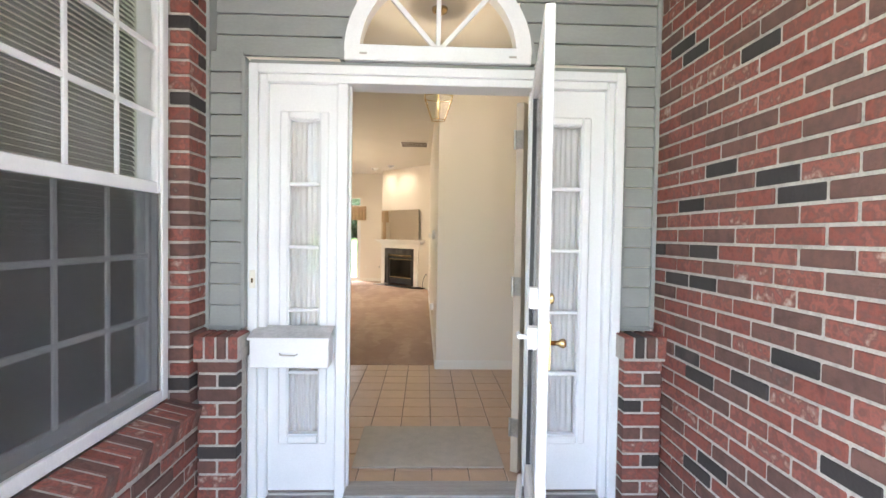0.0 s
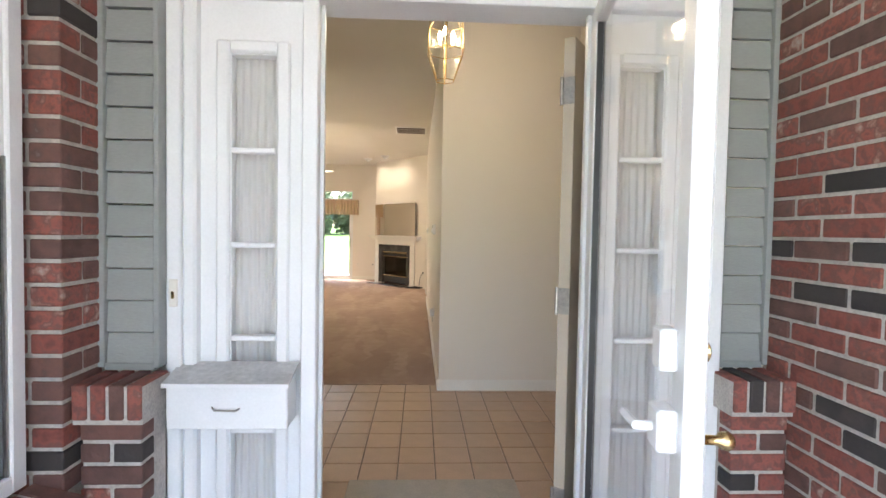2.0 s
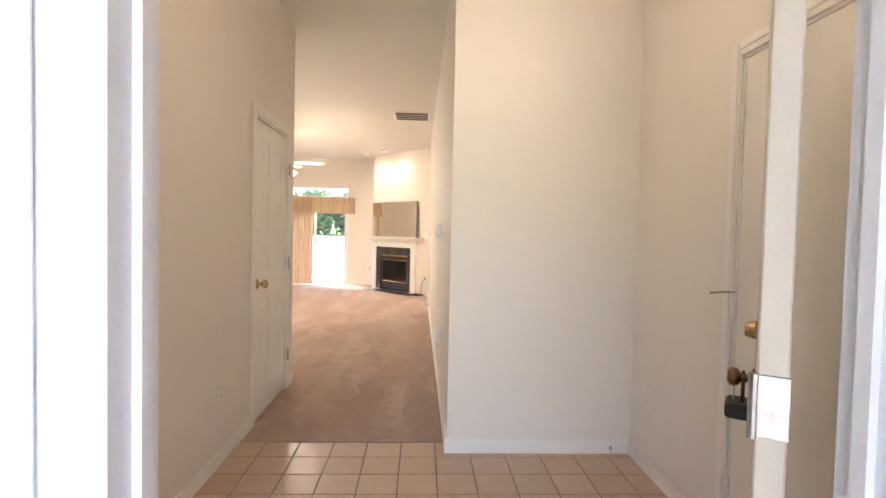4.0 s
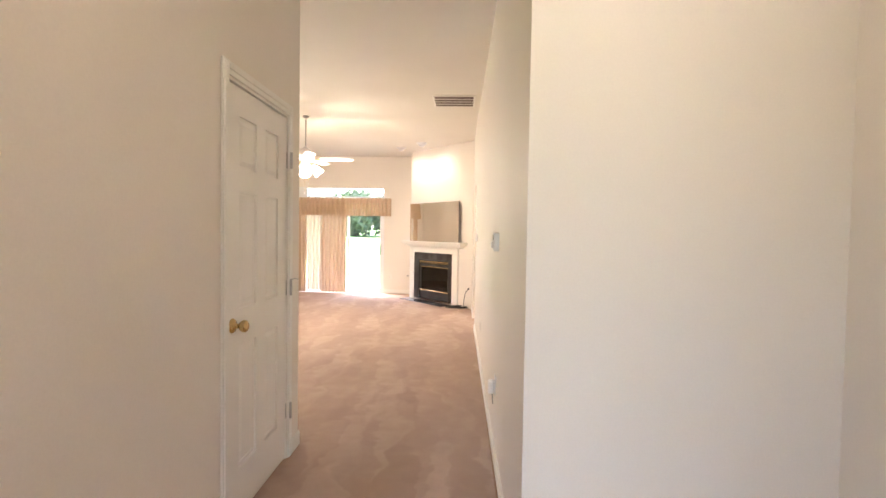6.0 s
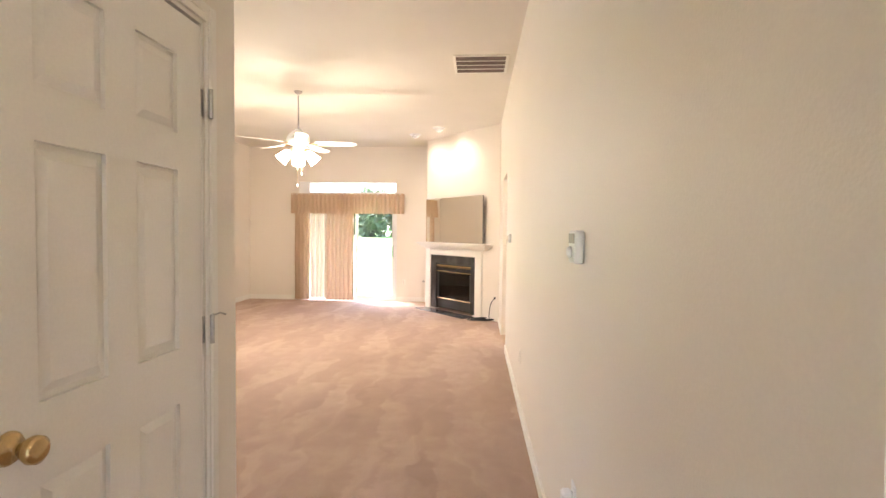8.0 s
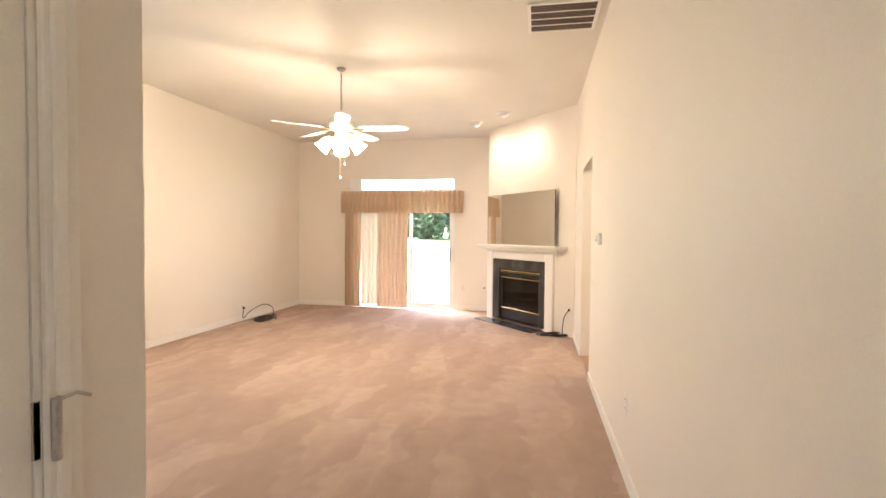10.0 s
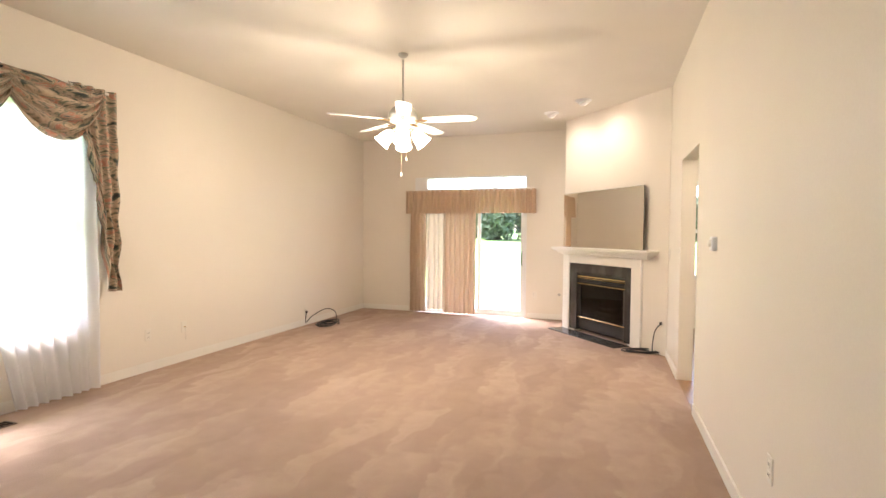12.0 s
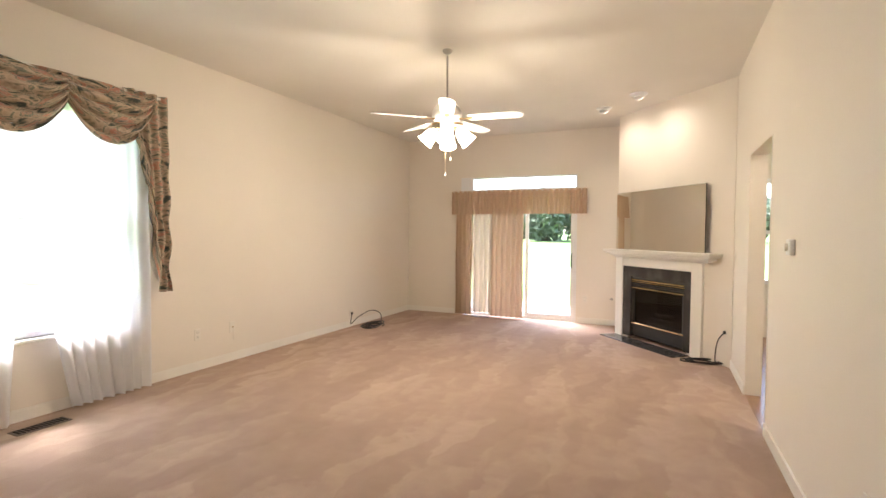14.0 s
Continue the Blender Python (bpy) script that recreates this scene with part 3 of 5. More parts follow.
# ---- storm door, open outwards ----
_ang = math.degrees(math.atan2(3.10 - 4.045, 1.455 - 1.615))
storm = thing("storm_door", "white full-glass storm door standing open", "storm door", at=(1.615, 4.045, 0.02), turn=_ang)
SW, SH = 0.95, 2.03
for x0, x1 in ((0, 0.055), (SW - 0.06, SW)):
    part("stile", new_box(x0, x1, -0.017, 0.017, 0, SH, bevel=0.004), M_VINYL, storm)
part("rail", new_box(0.055, SW - 0.06, -0.017, 0.017, 0, 0.16, bevel=0.004), M_VINYL, storm)
part("rail", new_box(0.055, SW - 0.06, -0.017, 0.017, SH - 0.06, SH, bevel=0.004), M_VINYL, storm)
part("pane", new_box(0.055, SW - 0.06, -0.003, 0.003, 0.16, SH - 0.06), M_GLASS, storm, shadow=False)
for x0, x1 in ((0.055, 0.063), (SW - 0.068, SW - 0.06)):
    part("gasket", new_box(x0, x1, -0.012, 0.012, 0.16, SH - 0.06), M_BLACK, storm)
lk = part("latch_case", new_box(SW - 0.075, SW - 0.02, -0.05, -0.017, 0.93, 1.0, bevel=0.004), M_WHITEPL, storm)
part("lever", tube(bmesh.new(), [(SW - 0.05, -0.05, 0.965), (SW - 0.05, -0.075, 0.965), (SW - 0.12, -0.078, 0.962)], 0.008), M_WHITEPL, lk)
lk = part("deadlatch", new_box(SW - 0.075, SW - 0.03, -0.046, -0.017, 1.06, 1.13, bevel=0.004), M_WHITEPL, storm)
kn = part("escutcheon", new_box(SW - 0.06, SW - 0.025, 0.017, 0.025, 0.86, 1.02, bevel=0.006), M_BRASS, storm)
part("pull_handle", lathe(bmesh.new(), [(0.008, 0), (0.008, 0.025), (0.014, 0.03), (0.016, 0.042), (0.010, 0.05)], 14, Matrix.Translation((SW - 0.042, 0.025, 0.95)) @ pose(0, 0, 0, -90)), M_BRASS, kn, smooth=True)
part("lock_rose", lathe(bmesh.new(), [(0.018, 0), (0.018, 0.012), (0.012, 0.016)], 14, Matrix.Translation((SW - 0.042, 0.017, 1.095)) @ pose(0, 0, 0, -90)), M_BRASS, storm)
part("closer", tube(bmesh.new(), [(0.05, -0.04, 0.09), (0.40, -0.06, 0.09)], 0.014, 12), M_VINYL, storm, "white pneumatic closer tube")
for z in (0.25, 1.0, 1.8):
    part("hinge", tube(bmesh.new(), [(0.0, 0.0, z - 0.035), (0.0, 0.0, z + 0.035)], 0.006), M_STEEL, storm)

# ---- inner front door, swung inwards ----
fd = thing("front_door", "beige painted steel front door standing open", "door", at=(1.562, 4.262, 0.012), turn=math.degrees(math.atan2(0.83, 0.575)))
part("slab", new_box(0, 0.905, -0.044, 0.0, 0, 2.03, bevel=0.003), M_DOOR, fd)
dx = 0.905 - 0.065
db = part("deadbolt", lathe(bmesh.new(), [(0.028, 0), (0.028, 0.006), (0.02, 0.03), (0.016, 0.032)], 18, Matrix.Translation((dx, 0, 1.02)) @ pose(0, 0, 0, -90)), M_BRASS, fd, "brass deadbolt", True)
kb = part("knob", lathe(bmesh.new(), [(0.032, 0), (0.032, 0.006), (0.012, 0.012), (0.012, 0.035), (0.026, 0.045), (0.029, 0.06), (0.018, 0.072)], 18, Matrix.Translation((dx, 0, 0.87)) @ pose(0, 0, 0, -90)), M_BRONZE, fd, "worn bronze knob", True)
bm = tube(bmesh.new(), [(dx - 0.02, 0.03, 0.80), (dx - 0.018, 0.03, 0.87), (dx, 0.03, 0.888), (dx + 0.018, 0.03, 0.87), (dx + 0.02, 0.03, 0.80)], 0.005)
lb = thing("lockbox", "black realtor lockbox hanging from the front door knob", "lockbox", at=fd.location, turn=math.degrees(math.atan2(0.83, 0.575)))
part("shackle", bm, M_BLACK, lb)
part("case", new_box(dx - 0.06, dx + 0.05, 0.008, 0.075, 0.755, 0.80, bevel=0.008), M_BLACK, lb)
part("keys", new_box(dx - 0.012, dx + 0.008, 0.052, 0.056, 0.80, 0.86, bevel=0.001), M_STEEL, lb)
for z in (0.25, 1.03, 1.83):
    h = part("hinge", new_box(-0.004, 0.003, -0.046, 0.0, z - 0.05, z + 0.05, bevel=0.001), M_STEEL, fd)
    part("pin", tube(bmesh.new(), [(-0.006, 0.004, z - 0.052), (-0.006, 0.004, z + 0.052)], 0.007), M_STEEL, h)

# ---- porch: siding, trims, soffit ----
siding = thing("siding", "grey-green lap siding round the entry", "siding", kind="structure")


def board(x0, x1, z, y=4.09, h=0.1025):
    bm = bmesh.new()
    v = [bm.verts.new(p) for x in (x0, x1) for p in ((x, y, z), (x, y - 0.022, z), (x, y - 0.010, z + h - 0.005), (x, y, z + h - 0.004))]
    for k in range(4):
        bm.faces.new((v[k], v[(k + 1) % 4], v[4 + (k + 1) % 4], v[4 + k]))
    bm.faces.new(v[:4])
    bm.faces.new(v[4:])
    part("board", bm, M_SIDING, siding)


LEFT_Y = 4.02
z = 0.86
while z < 2.9:
    if z < 2.13:
        board(0.03, 0.183, z, LEFT_Y)
        board(2.087, 2.237, z)
    else:
        dz = max(0.0, z + 0.02 - 2.178)
        half = math.sqrt(max(0.0, 0.487 ** 2 - dz ** 2)) - 0.012
        if half > 0.05:
            board(0.03, ARC_X - half, z)
            board(ARC_X + half, 2.237, z)
        else:
            board(0.03, 2.237, z)
    z += 0.1025
for x0, x1, z0, z1 in ((0.008, 0.03, 0.85, 2.92), (0.183, 0.20, 0.85, 2.16)):
    part("corner_strip", new_box(x0, x1, 3.985, 4.09, z0, z1, bevel=0.002), M_SIDING, siding)
for x0, x1, z0, z1 in ((2.237, 2.257, 0.85, 2.92), (2.07, 2.087, 0.85, 2.16), (0.20, 2.07, 2.145, 2.168)):
    part("corner_strip", new_box(x0, x1, 4.055, 4.09, z0, z1, bevel=0.002), M_SIDING, siding)
part("base_strip", new_box(0.03, 0.183, 3.99, 4.09, 0.84, 0.862), M_SIDING, siding)
part("base_strip", new_box(2.087, 2.237, 4.06, 4.09, 0.84, 0.862), M_SIDING, siding)
# Soffit carried streetwards past what is visible, to darken the porch top.
single("porch_soffit", new_box(-0.1, 2.36, 0.5, 4.09, 2.93, 2.99), M_VINYL, "white porch soffit, run on out of view to shade the porch", "soffit", "structure")
# Unseen beam, added to keep sky light off the upper porch.
single("porch_shade_beam", new_box(-0.3, 2.42, 0.42, 0.52, 2.2, 2.99), M_VINYL, "unseen beam added to shade the top of the porch", "beam", "structure")

# ---- window beside the porch ----
WX = -0.082
win = thing("window_1", "white double-hung window with grilles, blinds behind", "window", kind="structure")
wy0, wy1, wz0, wz1 = 2.86, 3.86, 0.57, 2.46
for y0, y1, z0, z1 in ((wy0, wy0 + 0.05, wz0, wz1), (wy1 - 0.05, wy1, wz0, wz1), (wy0 + 0.05, wy1 - 0.05, wz0, wz0 + 0.05), (wy0 + 0.05, wy1 - 0.05, wz1 - 0.05, wz1)):
    part("frame", new_box(WX - 0.10, WX + 0.012, y0, y1, z0, z1, bevel=0.004), M_VINYL, win)


def sash(z0, z1, x, g0=2.98, g1=3.79):
    s = part("sash", new_box(x - 0.03, x, g0 - 0.07, g0, z0, z1, bevel=0.003), M_VINYL, win)
    for y0, y1, za, zb in ((g1, g1 + 0.03, z0, z1), (g0, g1, z0, z0 + 0.05), (g0, g1, z1 - 0.05, z1)):
        part("rail", new_box(x - 0.03, x, y0, y1, za, zb, bevel=0.003), M_VINYL, s)
    for k in (1, 2):
        y = g0 + (g1 - g0) * k / 3
        part("grille_bar", new_box(x - 0.012, x - 0.002, y - 0.011, y + 0.011, z0 + 0.05, z1 - 0.05, bevel=0.002), M_VINYL, s)
        zz = z0 + 0.05 + (z1 - z0 - 0.1) * k / 3
        part("grille_bar", new_box(x - 0.0125, x - 0.0025, g0, g1, zz - 0.011, zz + 0.011, bevel=0.002), M_VINYL, s)
    part("pane", new_box(x - 0.018, x - 0.015, g0, g1, z0 + 0.05, z1 - 0.05), M_GLASS, s, shadow=False)


sash(1.475, 2.42, WX)
sash(0.615, 1.53, WX - 0.035)
part("screen", new_box(WX - 0.004, WX - 0.002, 2.91, 3.80, 0.62, 1.48), M_SCREEN, win, "dark insect screen")
part("screen_frame", new_box(WX - 0.006, WX + 0.004, 3.80, 3.815, 0.62, 1.48), M_STEEL, win)
blind = thing("window_blind", "beige horizontal slat blind, slats half open", "blind", at=(WX - 0.14, 0, 0))
part("headrail", new_box(-0.02, 0.02, 2.93, 3.865, 2.38, 2.42), M_BLIND, blind)
_slat = mesh_of("slat", new_box(-0.0125, 0.0125, 2.93, 3.86, -0.0008, 0.0008, m=pose(0, 0, 0, 0, 56, 0)), M_BLIND)
for k in range(80):
    o = new("slat", _slat)
    o.parent, o.location = blind, (0, 0, 0.64 + k * 0.0215)
wall("wall_dining_window", [(-0.26, WX - 0.11, 2.17, 2.86, 0, CZ), (-0.26, WX - 0.11, 3.80, 4.089, 0, CZ), (-0.26, WX - 0.11, 2.86, 3.80, 0, 0.57), (-0.26, WX - 0.11, 2.86, 3.80, 2.46, CZ)], "pale papered wall with the front window", M_PAPER)

# Unseen window added in the street wall to brighten the dining room.
dw = thing("unseen_dining_window", "unseen street window added to light the dining room", "window", kind="structure")
for x0, x1, z0, z1 in ((-2.6, -2.55, 0.6, 2.3), (-0.85, -0.8, 0.6, 2.3), (-2.55, -0.85, 0.6, 0.65), (-2.55, -0.85, 2.25, 2.3)):
    part("frame", new_box(x0, x1, 2.19, 2.27, z0, z1, bevel=0.004), M_VINYL, dw)
part("pane", new_box(-2.55, -0.85, 2.23, 2.234, 0.65, 2.25), M_GLASS, dw, shadow=False)

# ---- brick ----
BL, BH, BJ = 0.1915, 0.0555, 0.0122
_brick = {}


def brick_piece(parent, sx, sy, sz, at, mat):
    key = (round(sx, 3), round(sy, 3), round(sz, 3), mat.name)
    if key not in _brick:
        _brick[key] = mesh_of("brick", new_box(-sx / 2, sx / 2, -sy / 2, sy / 2, -sz / 2, sz / 2, bevel=0.0035), mat)
    o = new("brick", _brick[key])
    o.parent, o.location = parent, at
    return o


_rb = random.Random(11)


def brick_mat():
    r = _rb.random()
    return M_BRICK_DARK if r < 0.085 else M_BRICK_BROWN if r < 0.40 else M_BRICK


def brick_run(parent, x_face, facing, y0, y1, z0, z1, shift=0, length=BL, dark=None):
    """Running bond on a wall along y whose face is at x_face (facing +1 or -1 along x). dark: (course, brick) pairs that are dark."""
    row, z = 0, z0
    while z < z1 - 0.03:
        a, k = y1, 0
        while a > y0 + 0.02:
            b = max(y0, a - ((length - BJ) / 2 if (row + shift) % 2 == 1 and k == 0 else length))
            if a - b > 0.03:
                d = 0.03 + _rb.uniform(-0.003, 0.003)
                mat = brick_mat()
                if dark is not None:
                    mat = M_BRICK_DARK if (row, k) in dark else M_BRICK_BROWN if mat is M_BRICK_DARK else mat
                brick_piece(parent, 0.06, a - b, BH, (x_face - facing * d, (a + b) / 2, z + BH / 2), mat)
            a, k = b - BJ, k + 1
        z += BH + BJ
        row += 1


DARK = {(25, 2), (24, 4), (23, 4), (23, 1), (20, 2), (20, 0), (18, 1), (18, 2), (13, 1), (12, 2), (13, 3), (15, 4), (6, 2), (7, 2), (11, 5), (34, 1), (33, 1), (31, 3)}
wr = single("wall_brick_garage", new_box(2.263, 2.42, 2.45, 4.088, -0.16, 2.93), M_MORTAR, "red brick side wall with dark accent bricks", "wall", "structure")
brick_run(wr, 2.257, -1, 2.47, 4.062, -0.1185, 2.44, 1, 0.2063, DARK)
for k in range(22):
    brick_piece(wr, 0.06, BH, BL, (2.257 + 0.03, 4.05 - BH / 2 - k * (BH + BJ), 2.445 + BL / 2), brick_mat())
for r in range(4):
    for k in range(8):
        if 4.05 - k * 0.204 - BL > 2.47:
            brick_piece(wr, 0.06, BL, BH, (2.287, 4.05 - BL / 2 - k * (BL + BJ) - 0.05 * (r % 2), 2.652 + r * 0.0677 + BH / 2), brick_mat())
# farther stretch behind the walker, one joined mesh
bm = bmesh.new()
for r in range(45):
    for k in range(5):
        y = 2.44 - k * 0.2037 - 0.1 * (r % 2)
        box(bm, 2.257, 2.30, y - BL, y, -0.15 + r * 0.0677, -0.15 + r * 0.0677 + BH)
wr2 = single("wall_brick_garage_front", new_box(2.263, 2.42, 1.4, 2.45, -0.16, 2.93), M_MORTAR, "red brick side wall", "wall", "structure")
tagged(part("brick_field", bm, M_BRICK, wr2), kind="stuff")

wl = single("wall_brick_window", new_box(-0.19, 0.002, 3.895, 4.088, -0.16, 2.93), M_MORTAR, "red brick wall round the window", "wall", "structure")
bm = bmesh.new()
box(bm, -0.19, 0.002, 2.17, 3.895, -0.16, 0.5)
box(bm, -0.19, 0.002, 2.17, 2.855, 0.5, 2.93)
box(bm, -0.19, 0.002, 2.855, 3.895, 2.47, 2.93)
wl2 = single("wall_brick_window_base", bm, M_MORTAR, "red brick wall under the window", "wall", "structure")
row, z = 0, -0.15
while z < 2.9:
    if z > 0.49:
        # quoin between the reveal and the siding: long face to the reveal on even rows
        m1 = brick_mat()
        if row % 2:
            brick_piece(wl, 0.1935 / 1.0, 0.088, BH, (0.008 - 0.0967, 3.888 + 0.044, z + BH / 2), m1)
            brick_piece(wl, 0.06, 0.085, BH, (0.008 - 0.03, 3.986 + 0.0425, z + BH / 2), brick_mat())
        else:
            brick_piece(wl, 0.088, 0.18, BH, (0.008 - 0.044, 3.888 + 0.09, z + BH / 2), m1)
            brick_piece(wl, 0.09, 0.09, BH, (0.008 - 0.145, 3.888 + 0.045, z + BH / 2), brick_mat())
    z += BH + BJ
    row += 1
brick_run(wl2, 0.008, 1, 2.2, 4.05, -0.15, 0.42, 1)
brick_run(wl2, 0.008, 1, 2.3, 2.85, 0.50, 2.9, 0)
for r in range(7):
    for k in range(5):
        brick_piece(wl2, 0.06, BL, BH, (-0.022, 3.888 - BL / 2 - k * (BL + BJ) - 0.0, 2.475 + r * 0.0677 + BH / 2), brick_mat())
bm = new_box(-0.07, 0.06, 2.3, 3.884, -0.045, 0.043, m=Matrix.Translation((-0.012, 0, 0.50)) @ pose(0, 0, 0, 0, 14, 0))
part("sill_mortar", bm, M_MORTAR, wl2)
# sloping rowlock sill
for k in range(20):
    y = 3.885 - BH / 2 - k * (BH + BJ)
    o = brick_piece(wl2, 0.15, BH, 0.095, (-0.012, y, 0.50), M_BRICK if k % 3 else M_BRICK_BROWN)
    o.rotation_euler = (0, radians(14), 0)


def pier(name, x0, x1):
    t = single(name, new_box(x0 + 0.006, x1 - 0.006, 3.946, 4.089, -0.16, 0.72), M_MORTAR, "low red brick pier with a header cap beside the door", "brick pier", "structure")
    row, z = 0, -0.15
    while z < 0.70:
        cut = (x0 + x1) / 2 + (0.0 if row % 2 else 9)
        if cut > x1:
            brick_piece(t, x1 - x0, 0.07, BH, ((x0 + x1) / 2, 3.94 + 0.035, z + BH / 2), brick_mat())
        else:
            w = (x1 - x0 - BJ) / 2
            brick_piece(t, w, 0.07, BH, (x0 + w / 2, 3.975, z + BH / 2), brick_mat())
            brick_piece(t, w, 0.07, BH, (x1 - w / 2, 3.975, z + BH / 2), brick_mat())
        z += BH + BJ
        row += 1
    n = 4
    w = (x1 - x0 + 0.03) / n
    for k in range(n):
        brick_piece(t, w - BJ, 0.165, 0.105, (x0 - 0.015 + w * (k + 0.5), 3.998, 0.783), brick_mat())
    box_m = new_box(x0 - 0.01, x1 + 0.01, 3.925, 4.088, 0.715, 0.828)
    part("bed", box_m, M_MORTAR, t)


pier("brick_pier_left", 0.02, 0.20)
pier("brick_pier_right", 2.06, 2.25)

for ob in set(scene.objects) - _before:
    if ob.parent is None:
        ob.location.y += PORCH_Y
        if ob.name in ("window_1", "window_blind", "wall_brick_window", "wall_brick_window_base", "brick_pier_left"):
            ob.location += Vector((0.008, -0.068, 0))
bpy.data.objects["wall_front"].location.y += PORCH_Y

# ---- foyer ----
tile_mesh = mesh_of("tile", new_box(-0.0995, 0.0995, -0.0995, 0.0995, -0.008, 0.0, bevel=0.0025), M_TILE)
for i in range(-6, 6):
    for j in range(12):
        x, y = 1.129 + 0.1025 + i * 0.205, 6.39 - 0.1025 - j * 0.205
        if x > FX1 or x < FX0 - 0.1 or y < 3.99:
            continue
        o = new("tile", tile_mesh)
        o.parent, o.location = floor_tiles, (x, y, random.uniform(-0.0006, 0.0006))
dm = thing("door_mat", "flat beige door mat on the tiles", "door mat", at=(1.11, 4.45, 0.002))
part("rug", new_box(-0.43, 0.43, -0.305, 0.30, 0, 0.010, bevel=0.004), M_MAT, dm)
single("carpet_edge_strip", new_box(FX0, RX, 6.385, 6.402, 0.0, 0.006, bevel=0.002), M_CARPET, "rolled carpet edge at the tiles", "carpet edge", "structure")


def casing_y(x, y0, y1, top, side):
    """Door casing on a wall along y; side: +1 where the room lies towards +x."""
    t = thing("door_casing", "cream painted moulded door casing", "door casing", kind="structure")
    for a, b, z0, z1 in ((y0 - 0.06, y0, 0, top + 0.06), (y1, y1 + 0.06, 0, top + 0.06), (y0, y1, top, top + 0.06)):
        bm = new_box(min(x, x + side * 0.012), max(x, x + side * 0.012), a, b, z0, z1, bevel=0.002)
        if b - a < 0.1:
            box(bm, min(x, x + side * 0.018), max(x, x + side * 0.018), a + 0.012, b - 0.024, z0, z1 - 0.012, bevel=0.003)
        else:
            box(bm, min(x, x + side * 0.018), max(x, x + side * 0.018), a, b, z0 + 0.024, z1 - 0.012, bevel=0.003)
        part("casing_board", bm, M_TRIM, t)
    for a, b in ((y0 - 0.001, y0 + 0.012), (y1 - 0.012, y1 + 0.001)):
        part("jamb", new_box(x - side * 0.13, x - 0.001 * side, a, b, 0, top), M_TRIM, t)
    part("jamb", new_box(x - side * 0.13, x - 0.001 * side, y0, y1, top - 0.012, top + 0.001), M_TRIM, t)


casing_y(FX0, 6.645, 7.412, 2.052, 1)
casing_y(FX1, 4.56, 5.30, 2.04, -1)


def knob_set(parent, at, turn):
    k = part("knob", lathe(bmesh.new(), [(0.034, 0), (0.034, 0.004), (0.028, 0.012), (0.012, 0.016), (0.011, 0.034), (0.022, 0.042), (0.028, 0.054), (0.027, 0.066), (0.016, 0.074)], 24,
                           Matrix.Translation(at) @ turn), M_BRASS, parent, "polished brass knob", True)
    return k


cd = thing("closet_door", "cream six-panel closet door with a brass knob, closed", "door")
x = FX0 - 0.004
bm = new_box(x - 0.034, x - 0.012, 6.660, 7.398, 0.012, 2.030)
stl = [(6.660, 6.775), (6.975, 7.085), (7.27, 7.398)]
rl = [(0.012, 0.24), (0.83, 1.00), (1.55, 1.66), (1.90, 2.030)]
for a, b in stl:
    box(bm, x - 0.03, x, a, b, 0.012, 2.030)
for za, zb in rl:
    for a, b in ((6.775, 6.975), (7.085, 7.27)):
        box(bm, x - 0.03, x, a, b, za, zb)
part("slab", bm, M_TRIM, cd)
for (za, zb) in ((0.24, 0.83), (1.00, 1.55), (1.66, 1.90)):
    for a, b in ((6.775, 6.975), (7.085, 7.27)):
        bm = bmesh.new()
        o_, i_ = [(a + 0.012, za + 0.014), (b - 0.012, za + 0.014), (b - 0.012, zb - 0.014), (a + 0.012, zb - 0.014)], [(a + 0.032, za + 0.036), (b - 0.032, za + 0.036), (b - 0.032, zb - 0.036), (a + 0.032, zb - 0.036)]
        lo = [bm.verts.new((x - 0.012, p, q)) for p, q in o_]
        hi = [bm.verts.new((x - 0.002, p, q)) for p, q in i_]
        bm.faces.new(hi)
        for k in range(4):
            bm.faces.new((lo[k], lo[(k + 1) % 4], hi[(k + 1) % 4], hi[k]))
        part("panel", bm, M_TRIM, cd)
knob_set(cd, (x, 6.703, 0.935), pose(0, 0, 0, 0, 90, 0))
part("latch", new_box(x - 0.025, x + 0.001, 6.650, 6.661, 0.905, 0.965), M_STEEL, cd)
for z in (0.29, 1.033, 1.785):
    h = part("hinge", new_box(x - 0.001, x + 0.003, 7.398, 7.411, z - 0.045, z + 0.045), M_STEEL, cd)
    part("pin", tube(bmesh.new(), [(x + 0.025, 7.417, z - 0.048), (x + 0.025, 7.417, z + 0.048)], 0.0075), M_STEEL, h)
part("hinge_stop", tube(bmesh.new(), [(x + 0.025, 7.417, 1.083), (x + 0.030, 7.424, 1.08), (x + 0.042, 7.437, 1.086), (x + 0.055, 7.45, 1.078)], 0.003), M_STEEL, cd)

gd = thing("garage_door_inner", "cream flush side door with a hinge stop, closed", "door")
part("slab", new_box(FX1 + 0.004, FX1 + 0.04, 4.572, 5.288, 0.012, 2.026, bevel=0.002), M_TRIM, gd)
for z in (0.28, 1.03, 1.79):
    part("hinge", tube(bmesh.new(), [(FX1 - 0.004, 5.29, z - 0.05), (FX1 - 0.004, 5.29, z + 0.05)], 0.007), M_TRIM, gd)
part("hinge_stop", tube(bmesh.new(), [(FX1 - 0.004, 5.29, 1.09), (FX1 - 0.04, 5.31, 1.09), (FX1 - 0.085, 5.33, 1.082)], 0.004), M_STEEL, gd)

